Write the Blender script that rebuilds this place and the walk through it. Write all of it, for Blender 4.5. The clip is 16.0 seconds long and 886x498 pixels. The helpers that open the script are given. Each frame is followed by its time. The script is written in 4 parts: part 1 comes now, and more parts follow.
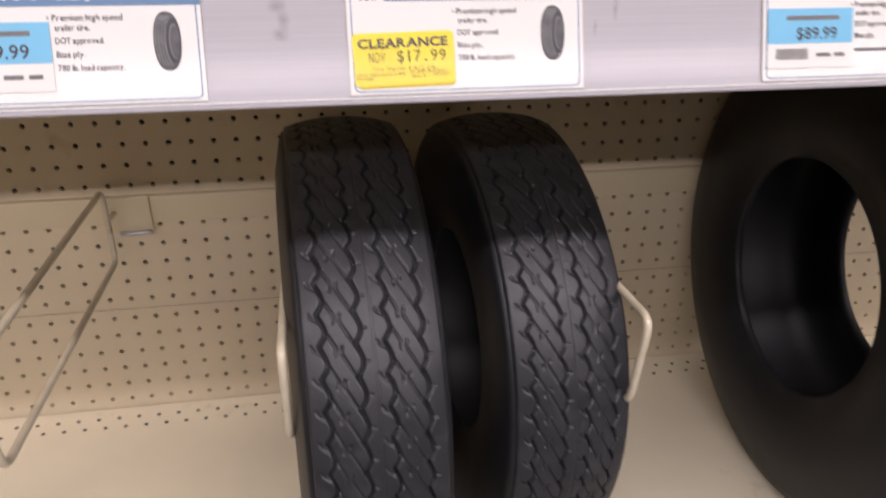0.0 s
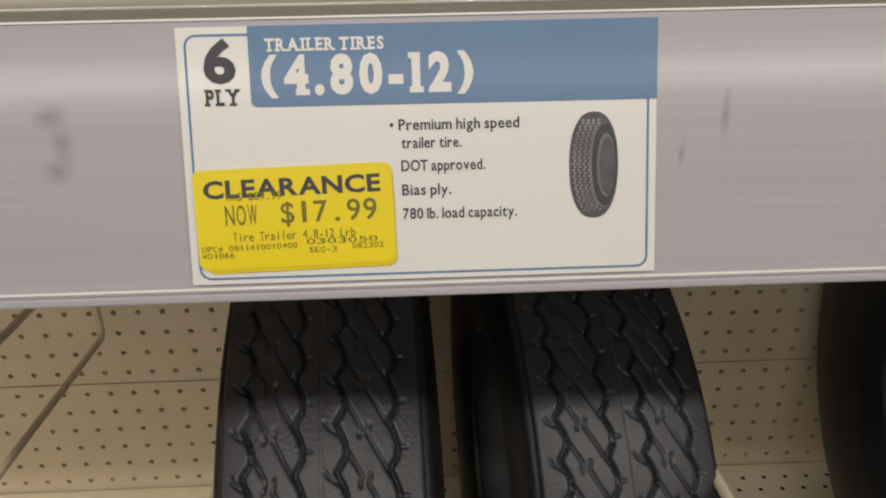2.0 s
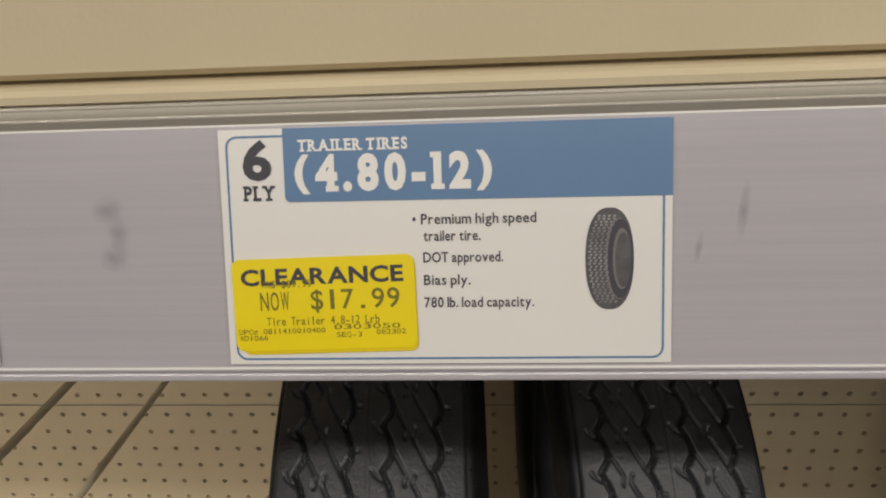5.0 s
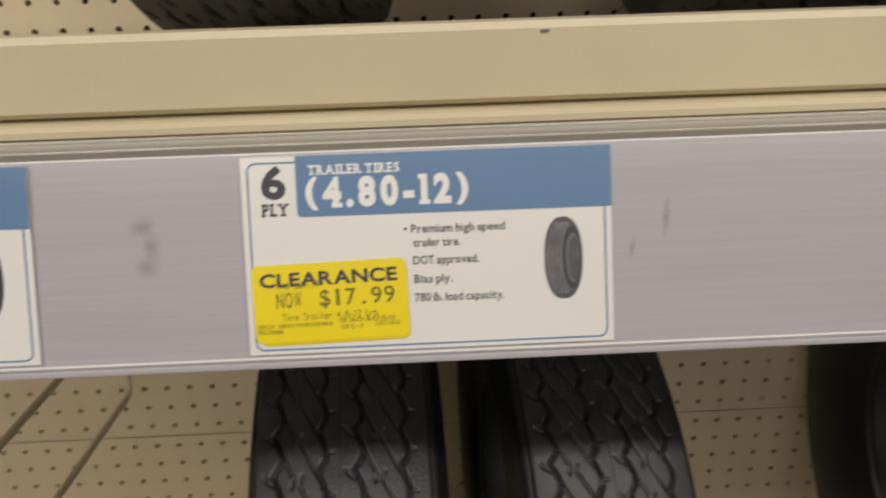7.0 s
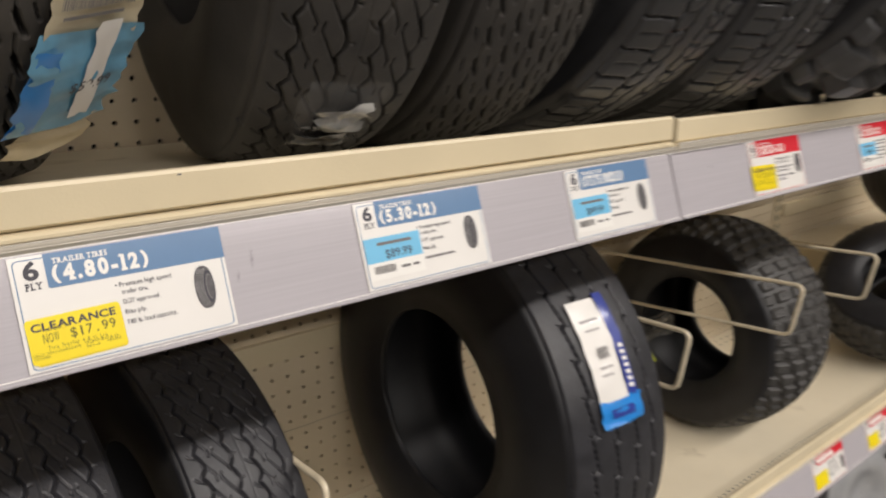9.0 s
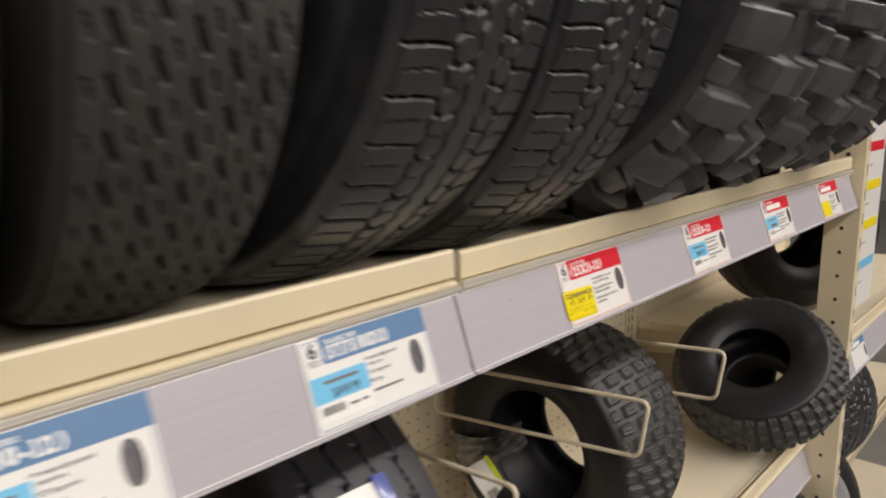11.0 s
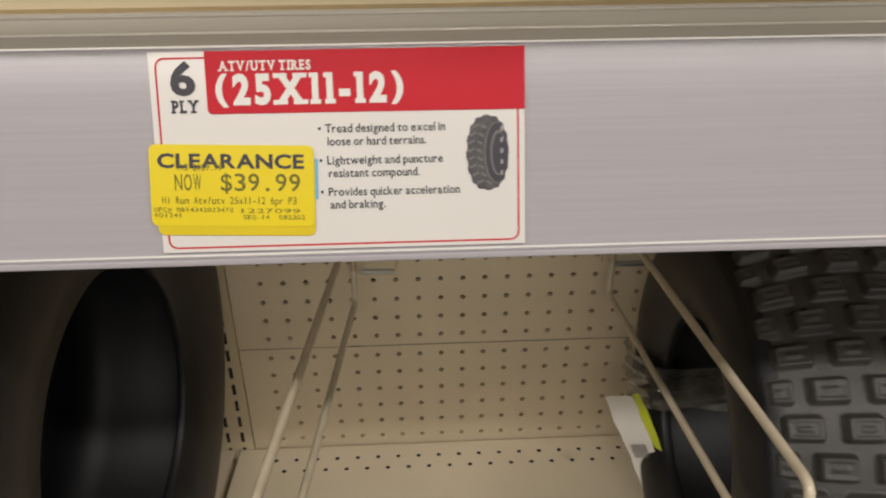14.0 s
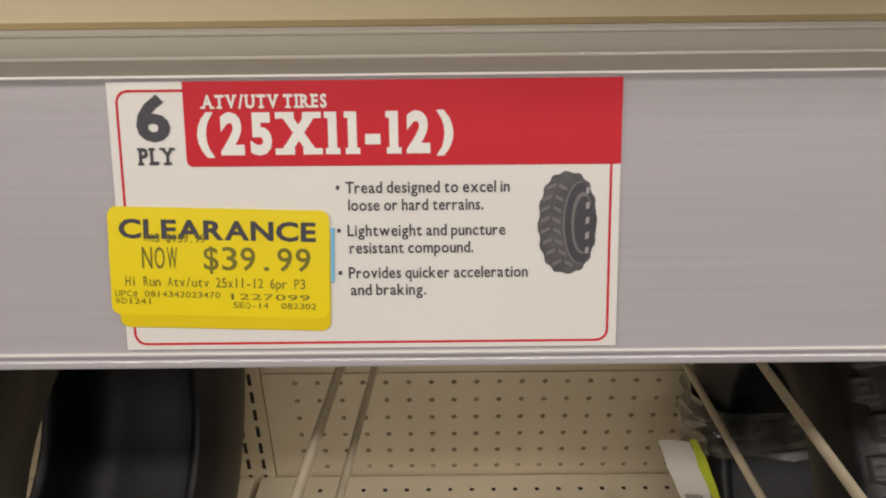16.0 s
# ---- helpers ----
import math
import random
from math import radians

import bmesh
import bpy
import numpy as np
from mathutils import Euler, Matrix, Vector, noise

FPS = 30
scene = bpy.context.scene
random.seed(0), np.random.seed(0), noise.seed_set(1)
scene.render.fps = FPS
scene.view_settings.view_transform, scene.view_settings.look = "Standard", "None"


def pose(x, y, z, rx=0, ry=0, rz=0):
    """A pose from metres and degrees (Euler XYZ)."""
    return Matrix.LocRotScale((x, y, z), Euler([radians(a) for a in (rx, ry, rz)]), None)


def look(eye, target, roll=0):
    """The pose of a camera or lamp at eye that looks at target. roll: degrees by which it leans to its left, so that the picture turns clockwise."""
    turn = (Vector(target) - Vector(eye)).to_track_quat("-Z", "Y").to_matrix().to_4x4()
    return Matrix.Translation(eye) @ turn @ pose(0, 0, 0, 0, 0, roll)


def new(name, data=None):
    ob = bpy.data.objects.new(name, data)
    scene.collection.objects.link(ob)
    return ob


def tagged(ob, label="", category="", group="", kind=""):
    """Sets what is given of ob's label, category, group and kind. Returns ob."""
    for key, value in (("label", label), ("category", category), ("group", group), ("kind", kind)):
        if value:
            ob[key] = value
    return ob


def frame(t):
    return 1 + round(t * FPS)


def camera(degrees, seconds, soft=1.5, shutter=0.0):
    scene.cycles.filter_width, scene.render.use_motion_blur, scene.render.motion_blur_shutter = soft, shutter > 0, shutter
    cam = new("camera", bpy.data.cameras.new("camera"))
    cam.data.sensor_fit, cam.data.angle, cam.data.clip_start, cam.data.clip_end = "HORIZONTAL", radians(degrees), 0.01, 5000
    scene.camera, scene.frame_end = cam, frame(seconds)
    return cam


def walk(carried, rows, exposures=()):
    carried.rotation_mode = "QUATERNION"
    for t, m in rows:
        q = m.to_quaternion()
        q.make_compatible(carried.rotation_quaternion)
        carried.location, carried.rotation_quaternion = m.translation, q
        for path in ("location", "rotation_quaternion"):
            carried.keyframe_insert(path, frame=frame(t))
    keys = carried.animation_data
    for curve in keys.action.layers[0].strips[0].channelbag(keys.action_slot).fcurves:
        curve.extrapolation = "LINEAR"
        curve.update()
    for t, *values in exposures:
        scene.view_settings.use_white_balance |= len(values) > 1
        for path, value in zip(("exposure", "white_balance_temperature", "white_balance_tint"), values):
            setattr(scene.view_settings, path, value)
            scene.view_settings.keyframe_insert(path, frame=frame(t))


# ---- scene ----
import functools

cam = camera(62.0, 16.0, soft=2.0, shutter=0.5)
PATH = [
    (0, (-0.018, -0.36, 1.35), (0.298, 1.39, 0.433), 0.8),
    (0.5, (-0.031, -0.302, 1.359), (0.273, 1.472, 0.486), 0.5),
    (1, (-0.01, -0.243, 1.362), (0.244, 1.551, 0.515), 0.4),
    (1.5, (0.044, -0.193, 1.346), (0.13, 1.629, 0.526), -1.2),
    (2, (0.059, -0.167, 1.345), (0.118, 1.607, 0.424), -0.9),
    (2.5, (0.065, -0.154, 1.339), (-0.004, 1.65, 0.478), -1.9),
    (3, (0.065, -0.145, 1.343), (-0.036, 1.655, 0.476), -2.1),
    (3.5, (0.064, -0.149, 1.346), (-0.029, 1.656, 0.491), -2.0),
    (4, (0.068, -0.152, 1.353), (-0.077, 1.632, 0.46), -2.9),
    (6.5, (0.077, -0.2, 1.376), (-0.078, 1.612, 0.545), -3.1),
    (7, (0.059, -0.21, 1.377), (0.104, 1.622, 0.577), -1.8),
    (7.5, (0.067, -0.226, 1.376), (0.351, 1.623, 0.669), -0.7),
    (8, (0.049, -0.276, 1.414), (0.7, 1.484, 0.722), -0.0),
    (8.5, (-0.009, -0.348, 1.426), (0.961, 1.287, 0.803), 0.3),
    (9, (-0.055, -0.426, 1.432), (1.15, 1.067, 0.866), 0.5),
    (9.5, (-0.129, -0.509, 1.447), (1.239, 0.883, 1.012), -0.8),
    (10, (-0.101, -0.465, 1.493), (1.356, 0.859, 1.139), -1.5),
    (10.2, (-0.076, -0.431, 1.492), (1.401, 0.873, 1.152), -1.6),
    (12.3, (0.622, -0.314, 1.405), (1.725, 1.225, 0.762), 0.5),
    (12.5, (0.656, -0.283, 1.395), (1.645, 1.312, 0.704), 0.3),
    (13, (0.736, -0.253, 1.373), (1.414, 1.445, 0.563), 0.3),
    (13.5, (0.824, -0.246, 1.375), (1.118, 1.509, 0.462), -0.3),
    (14, (0.841, -0.217, 1.368), (0.92, 1.534, 0.404), -0.4),
    (14.5, (0.84, -0.19, 1.365), (0.856, 1.55, 0.378), -0.4),
    (15, (0.838, -0.167, 1.361), (0.843, 1.574, 0.375), -0.6),
    (15.5, (0.838, -0.15, 1.358), (0.836, 1.596, 0.381), -0.8),
    (16, (0.837, -0.147, 1.359), (0.83, 1.603, 0.389), -0.7),
]
EXPOSURES = [(0.0, -0.68, 6150, 24), (0.6, -0.90, 6300, 19), (1.2, -1.12, 6450, 13), (2.0, -1.26, 6520, 11), (4.0, -1.34, 6520, 11), (7.0, -1.20, 6520, 11), (8.5, -0.84, 6470, 13), (10.0, -0.70, 6420, 14), (12.5, -0.88, 6520, 13), (14.0, -1.09, 6570, 12), (16.0, -1.20, 6580, 13)]
walk(cam, [(t, look(eye, target, roll)) for t, eye, target, roll in PATH], EXPOSURES)

# ---- exposure, world and lights ----
world = bpy.data.worlds.new("store_air")
world.use_nodes = True
scene.world = world
world.node_tree.nodes["Background"].inputs[0].default_value = (1.0, 0.95, 0.88, 1)
world.node_tree.nodes["Background"].inputs[1].default_value = 0.015
scene.view_settings.exposure = 0.0

CEIL = 4.6
LAMP_ROWS = ((-3.0, 700.0), (-6.9, 1050.0), (-10.8, 200.0))


# ---- materials ----
def mat(name, color, rough=0.5, metal=0.0, vary=0.06, scale=40.0, bump=0.0, bscale=300.0, coat=0.0, spots=None, stretch=None, spec=0.5):
    m = bpy.data.materials.new(name)
    m.use_nodes = True
    nt = m.node_tree
    b = nt.nodes["Principled BSDF"]
    b.inputs["Roughness"].default_value = rough
    b.inputs["Metallic"].default_value = metal
    b.inputs["Specular IOR Level"].default_value = spec
    b.inputs["Coat Weight"].default_value = coat
    b.inputs["Coat Roughness"].default_value = 0.12
    tc = nt.nodes.new("ShaderNodeTexCoord")
    mp = nt.nodes.new("ShaderNodeMapping")
    if stretch:
        mp.inputs["Scale"].default_value = stretch
    nt.links.new(tc.outputs["Object"], mp.inputs[0])
    n1 = nt.nodes.new("ShaderNodeTexNoise")
    n1.inputs["Scale"].default_value = scale
    n1.inputs["Detail"].default_value = 6
    nt.links.new(mp.outputs[0], n1.inputs["Vector"])
    ramp = nt.nodes.new("ShaderNodeValToRGB")
    ramp.color_ramp.elements[0].position, ramp.color_ramp.elements[1].position = 0.3, 0.72
    ramp.color_ramp.elements[0].color = tuple(max(0.0, c * (1 - vary)) for c in color) + (1,)
    ramp.color_ramp.elements[1].color = tuple(min(1.0, c * (1 + vary)) for c in color) + (1,)
    nt.links.new(n1.outputs[0], ramp.inputs[0])
    out = ramp.outputs[0]
    if spots:
        scol, sscale, lo, hi = spots
        n2 = nt.nodes.new("ShaderNodeTexNoise")
        n2.inputs["Scale"].default_value = sscale
        n2.inputs["Detail"].default_value = 8
        n2.inputs["Roughness"].default_value = 0.65
        nt.links.new(tc.outputs["Object"], n2.inputs["Vector"])
        mr = nt.nodes.new("ShaderNodeMapRange")
        mr.inputs[1].default_value, mr.inputs[2].default_value = lo, hi
        nt.links.new(n2.outputs[0], mr.inputs[0])
        mx = nt.nodes.new("ShaderNodeMix")
        mx.data_type = "RGBA"
        nt.links.new(mr.outputs[0], mx.inputs[0])
        nt.links.new(out, mx.inputs[6])
        mx.inputs[7].default_value = tuple(scol) + (1,)
        out = mx.outputs[2]
        rr = nt.nodes.new("ShaderNodeMapRange")
        rr.inputs[3].default_value, rr.inputs[4].default_value = rough, min(1.0, rough + 0.2)
        nt.links.new(mr.outputs[0], rr.inputs[0])
        nt.links.new(rr.outputs[0], b.inputs["Roughness"])
    nt.links.new(out, b.inputs["Base Color"])
    if bump:
        n3 = nt.nodes.new("ShaderNodeTexNoise")
        n3.inputs["Scale"].default_value = bscale
        n3.inputs["Detail"].default_value = 4
        nt.links.new(mp.outputs[0], n3.inputs["Vector"])
        bp = nt.nodes.new("ShaderNodeBump")
        bp.inputs["Strength"].default_value = bump
        bp.inputs["Distance"].default_value = 0.001
        nt.links.new(n3.outputs[0], bp.inputs["Height"])
        nt.links.new(bp.outputs[0], b.inputs["Normal"])
    return m


def clear_mat(name, tint=(1, 1, 1), rough=0.05, alpha=0.05):
    """Thin clear film: mostly see-through, with gloss on top."""
    m = bpy.data.materials.new(name)
    m.use_nodes = True
    b = m.node_tree.nodes["Principled BSDF"]
    b.inputs["Base Color"].default_value = tuple(tint) + (1,)
    b.inputs["Roughness"].default_value = rough
    b.inputs["Alpha"].default_value = alpha
    b.inputs["Coat Weight"].default_value = 1.0
    b.inputs["Coat Roughness"].default_value = rough
    tc = m.node_tree.nodes.new("ShaderNodeTexCoord")
    n = m.node_tree.nodes.new("ShaderNodeTexNoise")
    n.inputs["Scale"].default_value = 45
    n.inputs["Detail"].default_value = 5
    bp = m.node_tree.nodes.new("ShaderNodeBump")
    bp.inputs["Strength"].default_value = 0.5
    bp.inputs["Distance"].default_value = 0.004
    m.node_tree.links.new(tc.outputs["Object"], n.inputs["Vector"])
    m.node_tree.links.new(n.outputs[0], bp.inputs["Height"])
    m.node_tree.links.new(bp.outputs[0], b.inputs["Normal"])
    return m


BEIGE = mat("beige_enamel", (0.67, 0.575, 0.395), 0.36, vary=0.05, scale=9, bump=0.12, bscale=500, spots=((0.34, 0.27, 0.18), 14, 0.66, 0.82))
BEIGE_BOARD = mat("beige_pegboard", (0.67, 0.57, 0.41), 0.6, vary=0.07, scale=6, bump=0.15, bscale=350, spots=((0.36, 0.28, 0.18), 9, 0.64, 0.82))
BEIGE_DECK = mat("beige_deck", (0.79, 0.70, 0.53), 0.38, vary=0.06, scale=7, bump=0.1, bscale=400, spots=((0.42, 0.34, 0.24), 7, 0.6, 0.8))
WIRE = mat("beige_wire_paint", (0.62, 0.54, 0.40), 0.35, vary=0.08, scale=60, coat=0.2)
# near-black colour that stands for the shade inside holes and slots
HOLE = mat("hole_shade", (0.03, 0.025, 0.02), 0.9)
GREY = mat("lavender_grey_strip", (0.41, 0.385, 0.412), 0.45, vary=0.045, scale=9, stretch=(1.0, 70.0, 70.0), bump=0.05, bscale=300, coat=0.35, spots=((0.33, 0.30, 0.32), 11, 0.70, 0.80))
def smudge_mat(name, color, strength):
    """Rubbed dirt that thins out towards its edge."""
    m = mat(name, color, 0.6, vary=0.2, scale=300)
    nt = m.node_tree
    tc = nt.nodes.new("ShaderNodeTexCoord")
    sub = nt.nodes.new("ShaderNodeVectorMath")
    sub.operation = "DISTANCE"
    sub.inputs[1].default_value = (0.5, 0.5, 1.0)
    nt.links.new(tc.outputs["Generated"], sub.inputs[0])
    fall = nt.nodes.new("ShaderNodeMapRange")
    fall.inputs[1].default_value, fall.inputs[2].default_value, fall.inputs[3].default_value, fall.inputs[4].default_value = 0.05, 0.42, strength, 0.0
    nt.links.new(sub.outputs["Value"], fall.inputs[0])
    n = nt.nodes.new("ShaderNodeTexNoise")
    n.inputs["Scale"].default_value = 420
    n.inputs["Detail"].default_value = 5
    nt.links.new(tc.outputs["Object"], n.inputs["Vector"])
    k = nt.nodes.new("ShaderNodeMath")
    k.operation = "MULTIPLY"
    k.use_clamp = True
    nt.links.new(fall.outputs[0], k.inputs[0])
    nt.links.new(n.outputs[0], k.inputs[1])
    nt.links.new(k.outputs[0], nt.nodes["Principled BSDF"].inputs["Alpha"])
    return m


RUB = smudge_mat("rubbed_grey", (0.18, 0.165, 0.17), 0.36)
CLEAR_LIP = mat("clear_plastic_lip", (0.49, 0.45, 0.38), 0.35, vary=0.10, scale=5, stretch=(0.6, 40, 40), coat=0.3)
# paler and glossier than the fold, for its added glint lines
GLINT = mat("polished_plastic_glint", (0.55, 0.51, 0.44), 0.16, vary=0.15, scale=8, stretch=(1, 30, 30), coat=0.9)
# crumpled film whose greyish highlights are put into the colour
SCRAP = mat("torn_shiny_scrap", (0.34, 0.33, 0.31), 0.2, vary=0.5, scale=60, bump=1.0, bscale=70, coat=0.8)
FILM = clear_mat("clear_film")
RUBBER = mat("black_rubber", (0.012, 0.012, 0.014), 0.46, vary=0.25, scale=30, bump=0.25, bscale=420, spots=((0.032, 0.030, 0.028), 16, 0.58, 0.8), spec=0.4)
RUBBER_DUSTY = mat("dusty_rubber", (0.034, 0.031, 0.028), 0.62, vary=0.25, scale=26, bump=0.25, bscale=380, spots=((0.085, 0.075, 0.062), 9, 0.52, 0.78))
RUBBER_GLOSS = mat("new_glossy_rubber", (0.024, 0.024, 0.026), 0.33, vary=0.3, scale=40, bump=0.2, bscale=420, spots=((0.045, 0.043, 0.040), 30, 0.55, 0.8), spec=0.6)
RUBBER_MUD = mat("mud_tyre_rubber", (0.058, 0.058, 0.061), 0.34, vary=0.3, scale=30, bump=0.25, bscale=300, spots=((0.09, 0.088, 0.084), 20, 0.55, 0.8))
RUBBER_KNOB = mat("dull_knob_rubber", (0.042, 0.040, 0.038), 0.5, vary=0.25, scale=50, bump=0.3, bscale=500, spots=((0.075, 0.068, 0.060), 22, 0.55, 0.8))
RUBBER_TREAD = mat("tread_rubber", (0.023, 0.023, 0.027), 0.42, vary=0.3, scale=60, bump=0.3, bscale=500, spots=((0.036, 0.036, 0.040), 40, 0.55, 0.8))
PAPER = mat("white_card", (0.76, 0.735, 0.70), 0.35, vary=0.02, scale=20, coat=0.25)
BLUE = mat("blue_print", (0.10, 0.20, 0.36), 0.42, vary=0.03, coat=0.1)
RED = mat("red_print", (0.58, 0.010, 0.024), 0.5, vary=0.03, spec=0.3)
INK = mat("dark_ink", (0.045, 0.042, 0.055), 0.5)
INK_MID = mat("grey_ink", (0.16, 0.15, 0.15), 0.5)
INK_LIGHT = mat("light_grey_ink", (0.34, 0.32, 0.32), 0.5)
INK_TYRE = mat("charcoal_ink", (0.085, 0.08, 0.085), 0.5, vary=0.3, scale=250)
INK_PALE = mat("pale_grey_ink", (0.24, 0.23, 0.23), 0.5, vary=0.4, scale=160)
INK_OLIVE = mat("olive_ink", (0.17, 0.15, 0.01), 0.5)
YELLOW = mat("yellow_sticker", (0.84, 0.66, 0.0), 0.38, vary=0.03, coat=0.15)
YELLOW2 = mat("yellow_sticker_under", (0.74, 0.56, 0.0), 0.4, vary=0.03)
DULLBLUE = mat("faded_blue_print", (0.12, 0.32, 0.48), 0.4, vary=0.25, scale=60, coat=0.4)
SKY = mat("light_blue_sticker", (0.16, 0.48, 0.72), 0.4, vary=0.04)
WHITE_INK = mat("white_print", (0.80, 0.78, 0.74), 0.4, vary=0.01)
TAGBLUE = mat("bright_blue_band", (0.02, 0.22, 0.62), 0.3, vary=0.08, coat=0.5)
NAVY = mat("navy_band", (0.03, 0.05, 0.28), 0.3, vary=0.08, coat=0.5)
LIME = mat("lime_band", (0.55, 0.62, 0.03), 0.4)
FOIL = mat("crumpled_film", (0.12, 0.115, 0.105), 0.18, metal=0.0, vary=0.7, scale=40, bump=1.0, bscale=60, coat=1.0)
CREAM = mat("aged_paper_wrap", (0.54, 0.47, 0.33), 0.6, vary=0.15, scale=25, bump=0.6, bscale=60, spots=((0.40, 0.34, 0.24), 16, 0.55, 0.7))
STEEL = mat("galvanised_steel", (0.50, 0.50, 0.50), 0.35, metal=0.8, vary=0.1)
RIM = mat("silver_rim_paint", (0.62, 0.63, 0.65), 0.3, metal=0.4, vary=0.04, coat=0.5)
FLOOR = mat("concrete_floor", (0.27, 0.255, 0.23), 0.35, vary=0.1, scale=2.5, bump=0.1, bscale=60, spots=((0.17, 0.155, 0.14), 3, 0.5, 0.8))
# dark beige for the unseen wall that cuts bounce light
AISLE = mat("beige_light_block", (0.20, 0.175, 0.13), 0.7, vary=0.3, scale=3)
CEILM = mat("grey_ceiling", (0.42, 0.41, 0.39), 0.8, vary=0.05, scale=2)
WALLM = mat("grey_wall_paint", (0.40, 0.39, 0.37), 0.7, vary=0.04, scale=2)
GREEN = mat("green_print", (0.03, 0.30, 0.14), 0.4)


# ---- building helpers ----
def part(name, bm, material, parent=None, label=""):
    me = bpy.data.meshes.new(name)
    bm.to_mesh(me)
    bm.free()
    return hang(name, me, material, parent, label)


def hang(name, me, material, parent=None, label=""):
    me.materials.append(material)
    ob = new(name, me)
    if parent:
        ob.parent = parent
    if label:
        ob["label"] = label
    return ob


def raw(name, verts, faces, material, parent=None, smooth=False, label=""):
    me = bpy.data.meshes.new(name)
    me.from_pydata([tuple(v) for v in verts], [], faces)
    me.update()
    if smooth:
        me.polygons.foreach_set("use_smooth", [True] * len(me.polygons))
    return hang(name, me, material, parent, label)


def add_box(bm, x0, x1, y0, y1, z0, z1, bevel=0.0, m=None):
    c = Vector(((x0 + x1) / 2, (y0 + y1) / 2, (z0 + z1) / 2))
    mt = Matrix.Translation(c) @ Matrix.Diagonal((x1 - x0, y1 - y0, z1 - z0, 1))
    r = bmesh.ops.create_cube(bm, size=1.0, matrix=(m @ mt) if m else mt)
    if bevel:
        es = list({e for v in r["verts"] for e in v.link_edges})
        bmesh.ops.bevel(bm, geom=es, offset=bevel, segments=2, affect="EDGES", profile=0.5)
    return bm


def box(name, x0, x1, y0, y1, z0, z1, material, parent=None, bevel=0.0, label=""):
    return part(name, add_box(bmesh.new(), x0, x1, y0, y1, z0, z1, bevel), material, parent, label)


def empty(name, m=None):
    ob = new(name)
    if m is not None:
        ob.matrix_basis = m
    return ob


def extrude_profile(name, pts, x0, x1, material, parent=None, label="", closed=True):
    """A bar along x with the section pts, as (y, z) in order round it."""
    n = len(pts)
    verts = [(x0, y, z) for y, z in pts] + [(x1, y, z) for y, z in pts]
    faces = [[i, (i + 1) % n, n + (i + 1) % n, n + i] for i in range(n)]
    faces += [list(range(n))[::-1], list(range(n, 2 * n))]
    ob = raw(name, verts, faces, material, parent, label=label)
    bm = bmesh.new()
    bm.from_mesh(ob.data)
    bmesh.ops.recalc_face_normals(bm, faces=bm.faces)
    bm.to_mesh(ob.data)
    bm.free()
    return ob


def rounded_rect(w, h, r, seg=5):
    pts = []
    for cx, cy, a0 in ((w - r, h - r, 0), (r, h - r, 90), (r, r, 180), (w - r, r, 270)):
        for k in range(seg + 1):
            a = radians(a0 + 90 * k / seg)
            pts.append((cx + r * math.cos(a), cy + r * math.sin(a)))
    return pts


def sheet(name, pts, z, material, parent, thick=0.0002, label=""):
    """A thin flat piece in the xy plane with its face at z."""
    n = len(pts)
    verts = [(x, y, z) for x, y in pts] + [(x, y, z - thick) for x, y in pts]
    faces = [list(range(n)), list(range(n, 2 * n))[::-1]] + [[i, n + i, n + (i + 1) % n, (i + 1) % n] for i in range(n)]
    return raw(name, verts, faces, material, parent, label=label)


def rect(x0, x1, y0, y1):
    return [(x0, y0), (x1, y0), (x1, y1), (x0, y1)]


def outline(name, pts, width, z, material, parent, label=""):
    """A closed printed line along pts."""
    n = len(pts)
    inner = []
    for i in range(n):
        (ax, ay), (bx, by) = pts[i - 1], pts[(i + 1) % n]
        dx, dy = bx - ax, by - ay
        d = math.hypot(dx, dy) or 1
        inner.append((pts[i][0] - dy / d * width, pts[i][1] + dx / d * width))
    verts = [(x, y, z) for x, y in pts] + [(x, y, z) for x, y in inner]
    faces = [[i, (i + 1) % n, n + (i + 1) % n, n + i] for i in range(n)]
    return raw(name, verts, faces, material, parent, label=label)


@functools.lru_cache(maxsize=None)
def glyph(ch, bold):
    """One letter of the built-in font, capital height 1, left edge at 0."""
    cu = bpy.data.curves.new("glyph", "FONT")
    cu.body, cu.size, cu.offset, cu.resolution_u = ch, 1.0, bold, 3
    tmp = bpy.data.objects.new("glyph", cu)
    me = bpy.data.meshes.new_from_object(tmp)
    bpy.data.objects.remove(tmp)
    co = np.empty(len(me.vertices) * 3)
    me.vertices.foreach_get("co", co)
    co = co.reshape(-1, 3)[:, :2] / 0.69
    lo = co[:, 0].min()
    co[:, 0] -= lo
    faces = [tuple(p.vertices) for p in me.polygons]
    bpy.data.meshes.remove(me)
    return co, faces


